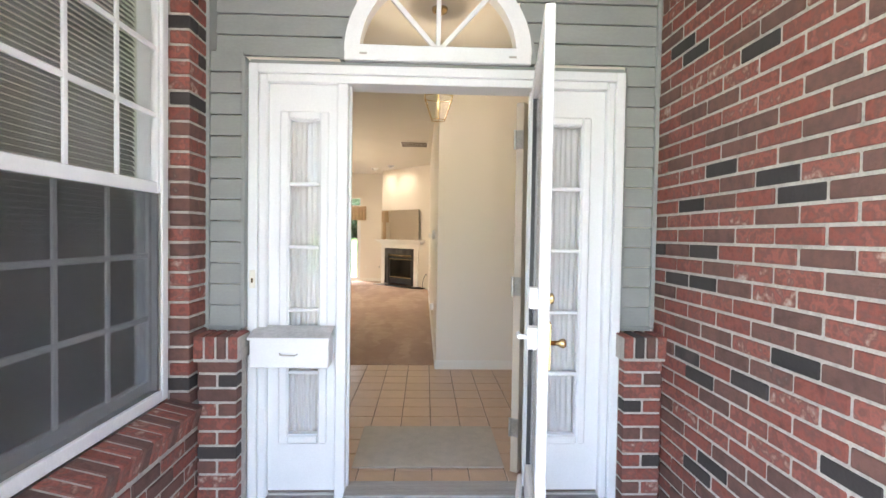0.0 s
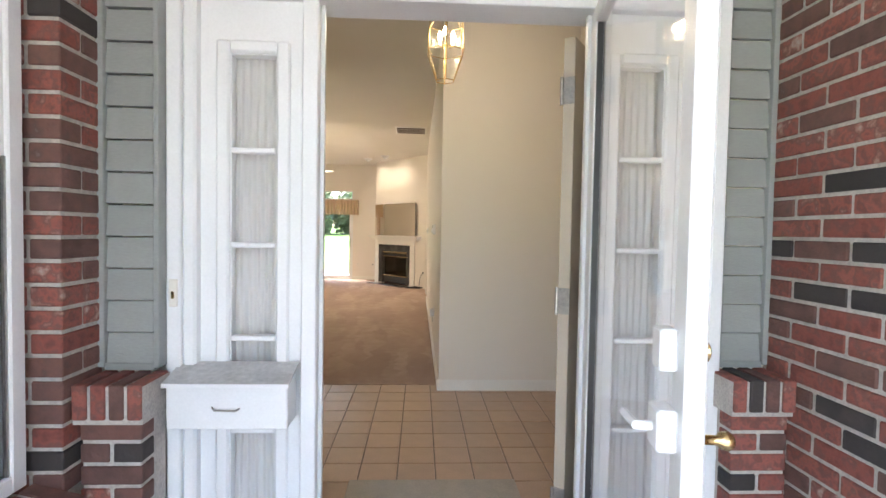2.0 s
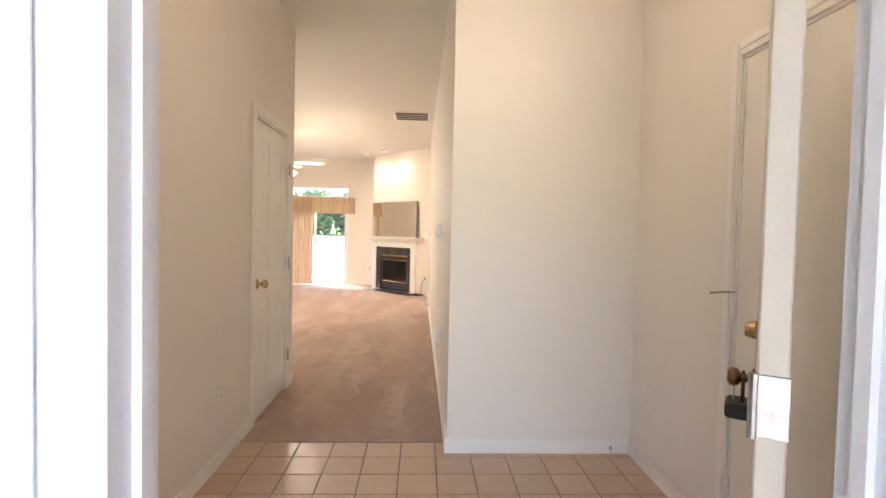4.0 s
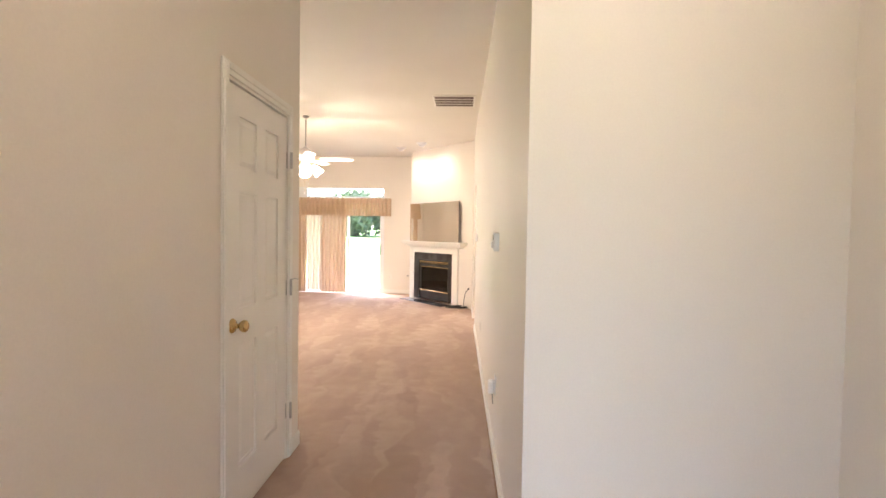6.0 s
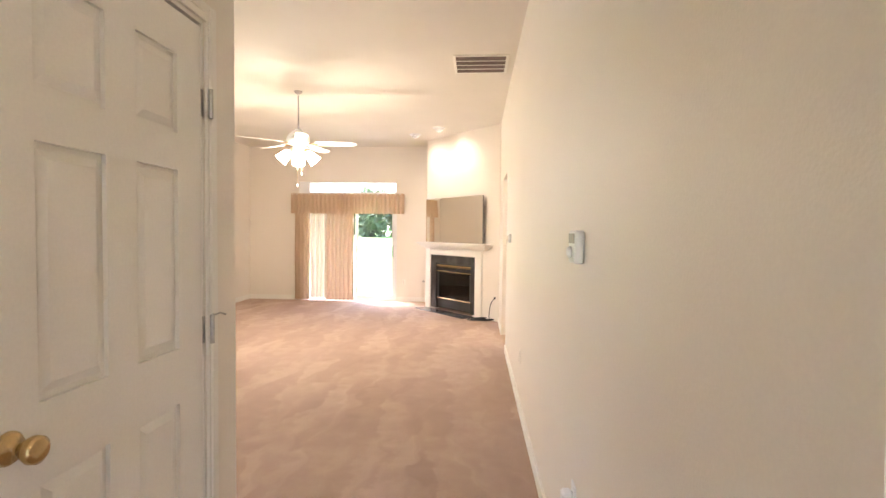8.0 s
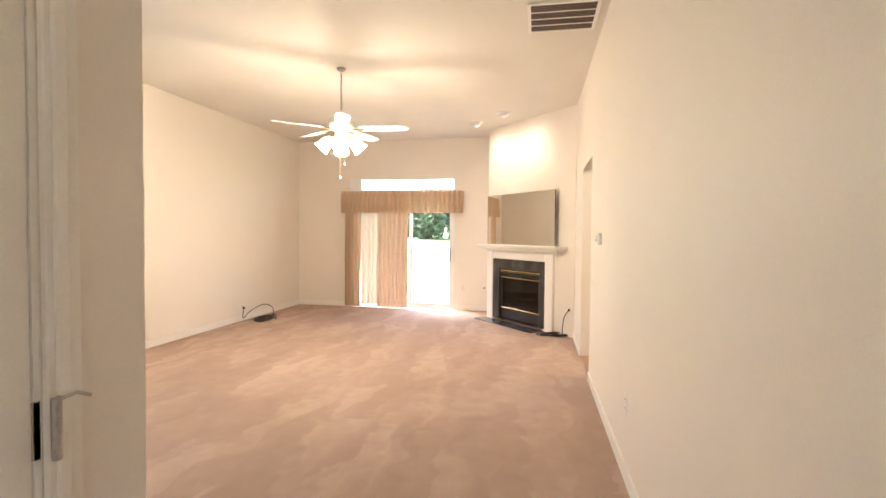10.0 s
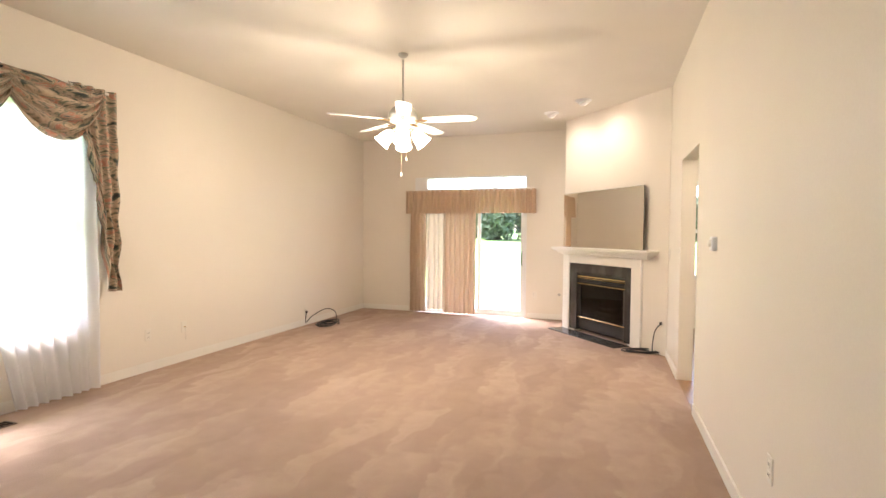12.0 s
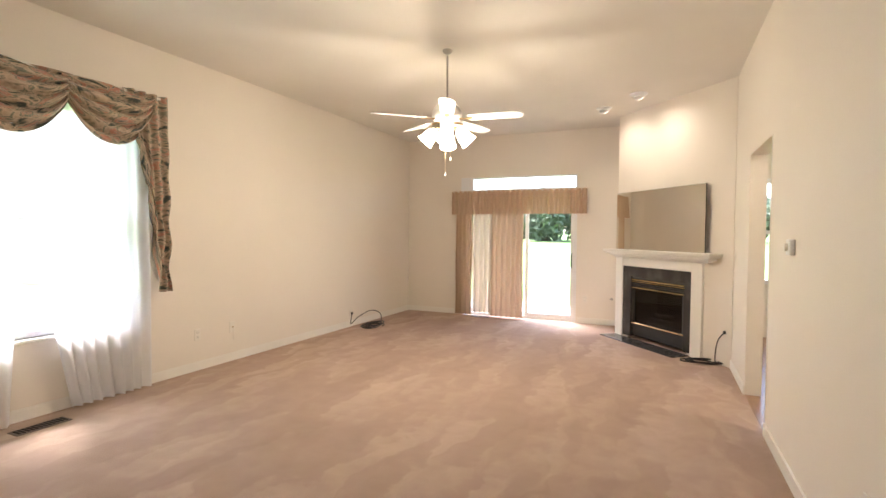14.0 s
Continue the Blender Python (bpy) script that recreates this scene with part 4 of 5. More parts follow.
# papered dining room: sprigs and a border motif
pw = bmesh.new()
rng = random.Random(5)
for i in range(14):
    for j in range(14):
        xx, zz = -0.25 - i * 0.11 - (0.055 if j % 2 else 0), 1.05 + j * 0.13
        for q in range(3):
            a, b = xx + rng.uniform(-0.012, 0.012), zz + rng.uniform(-0.012, 0.012)
            box(pw, a, a + 0.012, 5.7475, 5.7485, b, b + 0.008)
for i in range(10):
    xx = -0.3 - i * 0.15
    for q in range(14):
        a, b = xx + rng.uniform(-0.04, 0.04), 0.90 + rng.uniform(-0.05, 0.05)
        box(pw, a, a + 0.018, 5.7475, 5.7485, b, b + 0.012)
single("wallpaper_border", pw, M_SPRIG, "small grey sprig motifs on pale wallpaper", "wallpaper", "structure")


def plate(name, label, category, at, turn, mat=None, kind_="outlet"):
    """A wall plate in the x-z plane facing -y, turned round z."""
    t = thing(name, label, category, at=at, turn=turn)
    part("cover", new_box(-0.035, 0.035, -0.006, 0.0, -0.057, 0.057, bevel=0.003), mat or M_PLASTIC, t)
    if kind_ == "outlet":
        for z in (-0.022, 0.022):
            s = part("socket", new_box(-0.016, 0.016, -0.008, -0.005, z - 0.014, z + 0.014, bevel=0.003), mat or M_PLASTIC, t)
            for xx in (-0.006, 0.006):
                part("slot", new_box(xx - 0.0012, xx + 0.0012, -0.0086, -0.0078, z - 0.005, z + 0.006), M_BLACK, s)
    elif kind_ == "switch":
        part("toggle", new_box(-0.005, 0.005, -0.017, -0.005, -0.004, 0.012, bevel=0.002), mat or M_PLASTIC, t)
    return t


OUT = "ivory wall outlet with a plain cover plate"
plate("wall_outlet", OUT, "outlet", (FX0, 6.10, 0.40), 90)
plate("wall_outlet", OUT, "outlet", (-0.62, 5.75, 0.38), 0, M_WHITEPL)
plate("wall_outlet", OUT, "outlet", (FX1, 6.05, 0.40), -90)
ds = thing("door_stop", "small spring door stop on the baseboard", "door stop", at=(2.18, 6.237, 0.045))
part("spring", tube(bmesh.new(), [(0, 0, 0), (-0.02, -0.06, 0)], 0.006), M_STEEL, ds)
part("tip", tube(bmesh.new(), [(-0.02, -0.06, 0), (-0.024, -0.075, 0)], 0.008), M_WHITEPL, ds)
plate("wall_outlet", OUT, "outlet", (1.1755, 9.65, 0.41), -90)
o = plate("wall_outlet", "white wall outlet with a plug-in night light", "outlet", (1.1875, 7.54, 0.44), -90, M_WHITEPL)
part("plug_in", new_box(-0.028, 0.028, -0.045, -0.008, -0.05, 0.03, bevel=0.008), M_WHITEPL, o, "white plug-in night light")
part("cord", tube(bmesh.new(), [(0.02, -0.02, -0.05), (0.022, -0.016, -0.11)], 0.003), M_STEEL, o)
plate("wall_outlet", OUT, "outlet", (LX, 10.98, 0.352), 90)
o = plate("wall_outlet", "ivory coaxial wall plate with a short cord", "outlet", (LX, 11.41, 0.36), 90, None, "blank")
part("connector", lathe(bmesh.new(), [(0.006, 0), (0.006, 0.02)], 8, pose(0, -0.006, 0, 90)), M_BRASS, o)
part("cord", tube(bmesh.new(), [(0, -0.02, 0), (0, -0.024, -0.10), (0.004, -0.02, -0.14)], 0.003), M_PLASTIC, o)
plate("wall_outlet", OUT, "outlet", (LX, 13.62, 0.20), 90)
plate("wall_outlet", OUT, "outlet", (-0.60, BY, 0.375), 0)
tb = thing("thermostat", "white box thermostat with a round dial and grey display", "thermostat", at=(1.188, 7.507, 1.322), turn=-90)
part("case", new_box(-0.055, 0.055, -0.032, 0.0, -0.055, 0.055, bevel=0.005), M_WHITEPL, tb)
part("display", new_box(-0.048, 0.048, -0.034, -0.030, 0.012, 0.045, bevel=0.001), M_GREYDISPLAY, tb, "grey display strip")
part("dial", lathe(bmesh.new(), [(0.019, 0), (0.019, 0.008), (0.014, 0.013)], 20, pose(-0.012, -0.032, -0.018, 90)), M_WHITEPL, tb, "round white dial", True)
plate("light_switch", "ivory wall switch beside the fireplace", "light switch", (RX, 13.26, 1.15), -90, None, "switch")
th = thing("thermostat", "small white square wall thermostat", "thermostat", at=(1.1688, 10.83, 1.309), turn=-90)
part("case", new_box(-0.045, 0.045, -0.03, 0.0, -0.045, 0.045, bevel=0.006), M_WHITEPL, th)
part("dial", lathe(bmesh.new(), [(0.022, 0), (0.022, 0.012), (0.016, 0.016)], 18, pose(-0.005, -0.03, 0, 90)), M_PLASTIC, th)

# lantern
ln_ = thing("pendant_lantern", "brass and clear glass hexagonal hanging lantern, lit", "pendant lamp", at=(1.158, 5.13, 0))
HEX = [(math.cos(radians(60 * k + 30)), math.sin(radians(60 * k + 30))) for k in range(6)]
levels = [(0.055, 2.175), (0.118, 2.342), (0.108, 2.50), (0.045, 2.58)]
for k in range(6):
    (cx, cy), (nx, ny) = HEX[k], HEX[(k + 1) % 6]
    part("rib", tube(bmesh.new(), [(r * cx, r * cy, z) for r, z in levels], 0.0035, 6), M_BRASS, ln_)
    for r, z in levels:
        part("ring_bar", tube(bmesh.new(), [(r * cx, r * cy, z), (r * nx, r * ny, z)], 0.003, 6), M_BRASS, ln_)
    for (r0, z0), (r1, z1) in zip(levels[:3], levels[1:3]):
        bm = bmesh.new()
        bm.faces.new([bm.verts.new(p) for p in ((r0 * cx, r0 * cy, z0), (r0 * nx, r0 * ny, z0), (r1 * nx, r1 * ny, z1), (r1 * cx, r1 * cy, z1))])
        part("pane", bm, M_GLASS, ln_, shadow=False)
part("cap", lathe(bmesh.new(), [(0.06, 2.57), (0.05, 2.60), (0.02, 2.64), (0.012, 2.68)], 18), M_BRASS, ln_, smooth=True)
part("stem", tube(bmesh.new(), [(0, 0, 2.66), (0, 0, 2.38)], 0.005), M_BRASS, ln_)
part("canopy", lathe(bmesh.new(), [(0.015, 2.95), (0.055, 2.975), (0.06, 3.0)], 20), M_BRASS, ln_, smooth=True)
for k in range(9):
    zc = 2.69 + k * 0.03
    pts = [(0.010 * math.cos(a) * (k % 2), 0.010 * math.cos(a) * (1 - k % 2), zc + 0.018 * math.sin(a)) for a in (2 * math.pi * j / 10 for j in range(11))]
    part("chain_link", tube(bmesh.new(), pts, 0.0022, 5), M_BRASS, ln_)
for k in range(3):
    c, s = math.cos(radians(120 * k + 20)), math.sin(radians(120 * k + 20))
    part("arm", tube(bmesh.new(), [(0, 0, 2.385), (0.025 * c, 0.025 * s, 2.37), (0.045 * c, 0.045 * s, 2.385)], 0.004), M_BRASS, ln_)
    cn = part("candle", tube(bmesh.new(), [(0.045 * c, 0.045 * s, 2.38), (0.045 * c, 0.045 * s, 2.42)], 0.010, 10), M_PLASTIC, ln_)
    part("bulb", lathe(bmesh.new(), [(0.006, 0), (0.014, 0.015), (0.012, 0.03), (0.003, 0.05)], 12, Matrix.Translation((0.045 * c, 0.045 * s, 2.42))), M_BULB, cn, smooth=True)
lamp("lantern_light", "POINT", LANTERN_W, WARM, pose(1.158, 5.13, 2.45), size=0.03)

# ---- living room: patio door and drapes ----
pd = thing("patio_door", "white sliding glass patio door with a black pull", "patio door", kind="structure")
for x0, x1, z0, z1 in ((-2.68, -2.62, 0, 2.03), (-0.80, -0.74, 0, 2.03), (-2.62, -0.80, 0, 0.045), (-2.62, -0.80, 1.97, 2.03)):
    part("frame", new_box(x0, x1, BY + 0.01, BY + 0.12, z0, z1, bevel=0.004), M_VINYL, pd)
for g0, g1, y in ((-1.56, -0.80, BY + 0.04), (-2.62, -1.54, BY + 0.08)):
    lf = part("leaf_frame", new_box(g0, g0 + 0.05, y - 0.018, y + 0.018, 0.045, 1.97, bevel=0.003), M_VINYL, pd)
    for a, b, z0, z1 in ((g1 - 0.035, g1, 0.045, 1.97), (g0 + 0.05, g1 - 0.035, 0.045, 0.10), (g0 + 0.05, g1 - 0.035, 1.91, 1.97)):
        part("rail", new_box(a, b, y - 0.018, y + 0.018, z0, z1, bevel=0.003), M_VINYL, lf)
    part("pane", new_box(g0 + 0.05, g1 - 0.035, y - 0.003, y + 0.003, 0.10, 1.91), M_GLASS, lf, shadow=False)
part("pull", tube(bmesh.new(), [(-0.818, BY + 0.02, 0.86), (-0.818, BY - 0.02, 0.88), (-0.818, BY - 0.02, 1.06), (-0.818, BY + 0.02, 1.08)], 0.011), M_BLACK, pd, "black door pull")
tr = thing("window_transom", "narrow white transom window above the drapes", "transom window", kind="structure")
for x0, x1, z0, z1 in ((-2.68, -2.46, 2.09, 2.32), (-0.765, -0.74, 2.09, 2.32), (-2.46, -0.765, 2.09, 2.115), (-2.46, -0.765, 2.295, 2.32)):
    part("frame", new_box(x0, x1, BY - 0.006, BY + 0.1, z0, z1, bevel=0.004), M_VINYL, tr)
part("pane", new_box(-2.46, -0.765, BY + 0.05, BY + 0.054, 2.115, 2.295), M_GLASS, tr, shadow=False)

val = thing("drape_valance", "tan pinch-pleated valance over the patio door", "valance")
bm = cloth(-2.78, -0.60, 1.695, 2.08, 26, 0.045, seed=3, nz=6, flare=0.55)
bmesh.ops.translate(bm, vec=(0, BY - 0.16, 0), verts=bm.verts)
part("skirt", bm, M_FABRIC, val, smooth=True)
for x0 in (-2.785, -0.60):
    part("return", new_box(x0, x0 + 0.006, BY - 0.16, BY, 1.70, 2.08), M_FABRIC, val)
part("board", new_box(-2.778, -0.605, BY - 0.15, BY - 0.002, 2.06, 2.072), M_TRIM, val)


def drape(name, label, x0, x1, waves, y, mat, seed, z0=0.02):
    t = thing(name, label, "curtain")
    bm = cloth(x0, x1, z0, 1.98, waves, 0.055, seed=seed, nz=14, flare=0.1)
    bmesh.ops.translate(bm, vec=(0, y, 0), verts=bm.verts)
    part("cloth", bm, mat, t, smooth=True)
    part("rod", tube(bmesh.new(), [(x0, y, 1.985), (x1, y, 1.985)], 0.008), M_STEEL, t)


drape("drape", "tan pleated drape hanging to the carpet", -2.73, -2.44, 4, BY - 0.08, M_FABRIC, 21)
drape("drape", "pale backlit drape lining between tan panels", -2.46, -2.10, 4, BY - 0.05, M_LINING, 22, 0.06)
drape("drape", "tan pleated drape hanging to the carpet", -2.13, -1.56, 7, BY - 0.09, M_FABRIC, 23)
fr = thing("floor_register", "dark metal floor register under the drape", "floor vent", at=(-2.27, BY - 0.14, 0.0))
part("frame", new_box(-0.16, 0.16, -0.045, 0.045, 0, 0.006, bevel=0.002), M_VENT, fr)
for k in range(7):
    part("slat", new_box(-0.14 + k * 0.043, -0.12 + k * 0.043, -0.035, 0.035, 0.006, 0.009), M_BLACK, fr)

# ---- corner chimney breast and fireplace ----
FIRE_TURN = -48.5
CB = pose(-0.089, 14.809, 0, 0, 0, FIRE_TURN)
W_ = 1.885
bm = bmesh.new()
for b in ((0, 0.26, 0, 0.10, 0, CZ), (1.28, W_, 0, 0.10, 0, CZ), (0.26, 1.28, 0, 0.10, 0.88, CZ)):
    box(bm, *b, m=CB)
box(bm, -0.089, -0.02, 14.82, BY, 0, CZ)
single("wall_chimney_breast", bm, M_WALL, "cream angled chimney breast across the corner", "wall", "structure")
fp = thing("fireplace", "black marble fireplace with white wooden mantel and brass trim", "fireplace", at=(-0.089, 14.809, 0), turn=FIRE_TURN)
for u0, u1, z0, z1 in ((0.165, 0.32, 0.03, 0.96), (1.25, 1.36, 0.03, 0.96), (0.32, 1.25, 0.825, 0.96)):
    part("marble_slab", new_box(u0, u1, -0.022, 0.05, z0, z1, bevel=0.002), M_MARBLE, fp, "black veined marble slab")
for u0, u1, z0, z1 in ((0.02, 0.163, 0.0, 1.075), (1.362, 1.52, 0.0, 1.075), (0.163, 1.362, 0.962, 1.075)):
    part("surround_board", new_box(u0, u1, -0.035, 0.0, z0, z1, bevel=0.004), M_TRIM, fp, "white painted wooden surround")
ms_ = part("mantel_shelf", new_box(-0.075, 1.76, -0.19, 0.0, 1.15, 1.182, bevel=0.006), M_TRIM, fp, "white painted mantel shelf")
for k, (d, z0, z1) in enumerate(((0.165, 1.128, 1.15), (0.125, 1.10, 1.128), (0.08, 1.075, 1.10))):
    part("crown_moulding", new_box(-0.05 + 0.035 * k, 1.74 - 0.05 * k, -d, 0.0, z0, z1, bevel=0.007), M_TRIM, ms_)
bm = bmesh.new()
for b in ((0.30, 1.265, 0.42, 0.44, 0.03, 0.85), (0.30, 0.32, 0.05, 0.42, 0.03, 0.85), (1.25, 1.265, 0.05, 0.42, 0.03, 0.85), (0.32, 1.25, 0.05, 0.42, 0.83, 0.85), (0.32, 1.25, 0.05, 0.42, 0.03, 0.05)):
    box(bm, *b)
part("firebox", bm, M_FIREBOX, fp, "black metal firebox")
part("hood", new_box(0.322, 1.248, 0.0, 0.05, 0.765, 0.824, bevel=0.004), M_FIREBOX, fp)
for z, h in ((0.775, 0.020), (0.755, 0.010), (0.675, 0.014)):
    part("brass_bar", new_box(0.325, 1.245, -0.012, 0.004, z, z + h, bevel=0.003), M_BRASS, fp, "polished brass trim bar")
part("brass_bar", new_box(0.325, 1.245, -0.010, 0.006, 0.205, 0.222, bevel=0.003), M_BRASS, fp, "polished brass trim bar")
for z in (0.70, 0.722):
    part("louvre", new_box(0.33, 1.24, 0.012, 0.03, z, z + 0.012), M_FIREBOX, fp)
part("glass_frame", new_box(0.325, 0.37, 0.005, 0.03, 0.222, 0.675), M_FIREBOX, fp)
part("glass_frame", new_box(1.20, 1.245, 0.005, 0.03, 0.222, 0.675), M_FIREBOX, fp)
part("fire_glass", new_box(0.37, 1.20, 0.018, 0.022, 0.222, 0.675), M_GLASS_DARK, fp)
for u, yy, z, a, l in ((0.75, 0.16, 0.27, 4, 0.26), (0.72, 0.24, 0.31, -6, 0.24), (0.80, 0.18, 0.34, 24, 0.17)):
    part("log", tube(bmesh.new(), [(u - l, yy, z - 0.002 * a), (u - l / 2, yy + 0.01, z), (u + l / 2, yy - 0.01, z + 0.004), (u + l, yy, z + 0.002 * a)], 0.032, 9), M_LOG, fp)
part("lower_grille", new_box(0.325, 1.245, 0.02, 0.03, 0.055, 0.205), M_FIREBOX, fp)
hearth = thing("hearth", "flush black marble hearth slab set in the carpet", "hearth", at=(-0.089, 14.809, 0), turn=FIRE_TURN)
part("slab", new_box(0.02, 1.36, -0.28, -0.036, 0.0, 0.012, bevel=0.003), M_MARBLE, hearth)
mir = thing("wall_mirror", "large frameless mirror standing on the mantel", "mirror", at=(-0.10, 14.815, 0), turn=-50)
part("glass", new_box(0.035, 1.60, -0.032, -0.026, 1.186, 1.938, bevel=0.0015), M_MIRROR, mir)
part("backing", new_box(0.033, 1.603, -0.025, -0.016, 1.184, 1.941), M_DARK, mir, "dark mirror backing")

# gas key by the fireplace
gk = thing("gas_key_valve", "small brass gas key on the wall", "gas valve", at=(-0.21, BY, 0.40))
part("rose", lathe(bmesh.new(), [(0.02, 0), (0.02, 0.006), (0.008, 0.01), (0.006, 0.04)], 12, pose(0, 0, 0, 90)), M_STEEL, gk)
part("key_bar", tube(bmesh.new(), [(-0.03, -0.045, 0), (0.03, -0.045, 0.0)], 0.004), M_STEEL, gk)


def cable(name, label, cx, cy, half_x, half_y, loops, ends, seed):
    """Loops of cord lying on the carpet, with tails that rise through the given points."""
    rng = random.Random(seed)
    t = thing(name, label, "cable")
    pts = []
    for k in range(loops * 20 + 1):
        a = 2 * math.pi * k / 20
        r = 0.85 + 0.25 * math.sin(k * 0.37 + seed) + rng.uniform(-0.04, 0.04)
        pts.append((cx + half_x * r * math.cos(a), cy + half_y * r * math.sin(a), 0.009 + 0.007 * (k // 20) + 0.004 * math.sin(k)))
    part("cord", tube(bmesh.new(), pts, 0.007, 6), M_BLACK, t, smooth=True)
    for tail in ends:
        way = [Vector(pts[-1])] + [Vector(p) for p in tail]
        soft = []
        for a, b, c, d in zip([way[0]] + way, way, way[1:], way[2:] + [way[-1]]):
            for q in range(8):
                f = q / 8
                soft.append(0.5 * (2 * b + (c - a) * f + (2 * a - 5 * b + 4 * c - d) * f * f + (3 * b - a - 3 * c + d) * f ** 3))
        soft.append(way[-1])
        part("tail", tube(bmesh.new(), soft, 0.006, 6), M_BLACK, t, smooth=True)
        e = way[-1]
        part("plug", new_box(e.x - 0.013, e.x + 0.013, e.y - 0.013, e.y + 0.013, e.z - 0.017, e.z + 0.017, bevel=0.004), M_BLACK, t)


cable("coiled_cable", "loose coil of black cable with a raised loop by the outlet", -3.40, 13.80, 0.13, 0.24, 4,
      [[(-3.38, 13.95, 0.16), (-3.42, 13.75, 0.235), (-3.50, 13.52, 0.16), (-3.60, 13.50, 0.06), (LX + 0.02, 13.62, 0.19)]], 2)
cable("coiled_cable", "loose coil of black cable beside the hearth", 0.90, 13.52, 0.20, 0.10, 4,
      [[(1.02, 13.45, 0.05), (1.04, 13.47, 0.25), (1.10, 13.44, 0.36)]], 5)

# ceiling vent
cv = thing("ceiling_vent", "brown louvred return-air grille in the ceiling", "ceiling vent", at=(0.845, 10.73, CZ))
for x0, x1, y0, y1 in ((-0.26, -0.235, -0.26, 0.26), (0.235, 0.26, -0.26, 0.26), (-0.235, 0.235, -0.26, -0.235), (-0.235, 0.235, 0.235, 0.26)):
    part("frame", new_box(x0, x1, y0, y1, -0.012, 0.0, bevel=0.003), M_TRIM, cv)
# Dark sheet under the solid ceiling stands in for shade inside the duct.
part("backing", new_box(-0.235, 0.235, -0.235, 0.235, -0.004, -0.001), M_DARK, cv)
for k in range(17):
    y = -0.22 + k * 0.0275
    part("slat", new_box(-0.235, 0.235, y - 0.009, y + 0.009, -0.009, -0.007, m=pose(0, 0, 0)), M_VENT, cv)
for k in range(1, 4):
    y = -0.235 + k * 0.1175
    part("bar", new_box(-0.235, 0.235, y - 0.006, y + 0.006, -0.013, -0.009), M_TRIM, cv)

# spotlights
for x0, y0 in ((0.203, 13.70), (-0.237, 14.23)):
    sp = thing("ceiling_spotlight", "white eyeball ceiling spotlight, lit", "ceiling light", at=(x0, y0, CZ), group="spotlights over the mantel")
    part("trim_ring", lathe(bmesh.new(), [(0.095, -0.012), (0.10, -0.004), (0.10, 0.0)], 28), M_WHITEPL, sp, smooth=True)
    part("eyeball", lathe(bmesh.new(), [(0.045, -0.055), (0.06, -0.045), (0.07, -0.02), (0.072, -0.008)], 24, pose(0, 0, 0, 26, -26, 0)), M_WHITEPL, sp, smooth=True)
    part("bulb", lathe(bmesh.new(), [(0.036, -0.0595), (0.04, -0.052)], 20, pose(0, 0, 0, 26, -26, 0)), M_SPOTGLOW, sp)
    lamp("spot_light", "SPOT", SPOT_W, (1.0, 0.86, 0.68), look((x0 + 0.02, y0 + 0.02, CZ - 0.075), (x0 + 0.42, y0 + 0.42, 2.0)), size=0.05, spot=130)

# ceiling fan
fan = thing("ceiling_fan", "white five-blade ceiling fan with four lit glass shades", "ceiling fan", at=(-1.29, 11.6, 0))
part("canopy", lathe(bmesh.new(), [(0.02, 2.965), (0.035, 2.975), (0.045, 2.99), (0.045, 3.0)], 24), M_STEEL, fan, smooth=True)
part("downrod", tube(bmesh.new(), [(0, 0, 2.95), (0, 0, 2.55)], 0.009, 12), M_STEEL, fan)
part("motor_housing", lathe(bmesh.new(), [(0.06, 2.37), (0.12, 2.385), (0.135, 2.42), (0.13, 2.46), (0.10, 2.50), (0.06, 2.53), (0.025, 2.56)], 32), M_WHITEPL, fan, smooth=True)
part("switch_housing", lathe(bmesh.new(), [(0.04, 2.27), (0.06, 2.285), (0.062, 2.35), (0.05, 2.37)], 24), M_WHITEPL, fan, smooth=True)
for k in range(5):
    R = pose(0, 0, 2.385, 0, 0, 5.6 + 72 * k)
    part("blade_iron", new_box(0.11, 0.24, -0.02, 0.02, -0.004, 0.004, bevel=0.003, m=R), M_BRASS, fan)
    bm = bmesh.new()
    out = [(0.20, -0.055), (0.60, -0.068), (0.66, -0.055), (0.685, -0.02), (0.685, 0.02), (0.66, 0.055), (0.60, 0.068), (0.20, 0.055)]
    prism(bm, out, -0.004, 0.004)
    bmesh.ops.transform(bm, matrix=R @ pose(0, 0, 0.008, -10), verts=bm.verts)
    part("blade", bm, M_WHITEPL, fan, "white fan blade")
for k in range(4):
    a = radians(90 * k + 20)
    c, s = math.cos(a), math.sin(a)
    arm = part("lamp_arm", tube(bmesh.new(), [(0.05 * c, 0.05 * s, 2.30), (0.08 * c, 0.08 * s, 2.315), (0.10 * c, 0.10 * s, 2.295)], 0.009), M_BRASS, fan)
    m = Matrix.Translation((0.10 * c, 0.10 * s, 2.295)) @ pose(0, 0, 0, 0, 0, math.degrees(a)) @ pose(0, 0, 0, 0, -42, 0)
    part("shade", lathe(bmesh.new(), [(0.078, -0.15), (0.066, -0.12), (0.06, -0.075), (0.046, -0.03), (0.024, 0.0)], 20, m), M_SHADE, arm, "lit frosted tulip glass shade", True)
for dx, z0 in ((0.0, 1.885), (0.05, 2.02)):
    ch = part("pull_chain", tube(bmesh.new(), [(dx, -0.03, 2.28), (dx, -0.03, z0 + 0.03)], 0.002, 5), M_BRASS, fan)
    part("chain_knob", lathe(bmesh.new(), [(0.003, z0 + 0.03), (0.008, z0 + 0.012), (0.007, z0)], 10, pose(dx, -0.03, 0)), M_WHITEPL, ch)
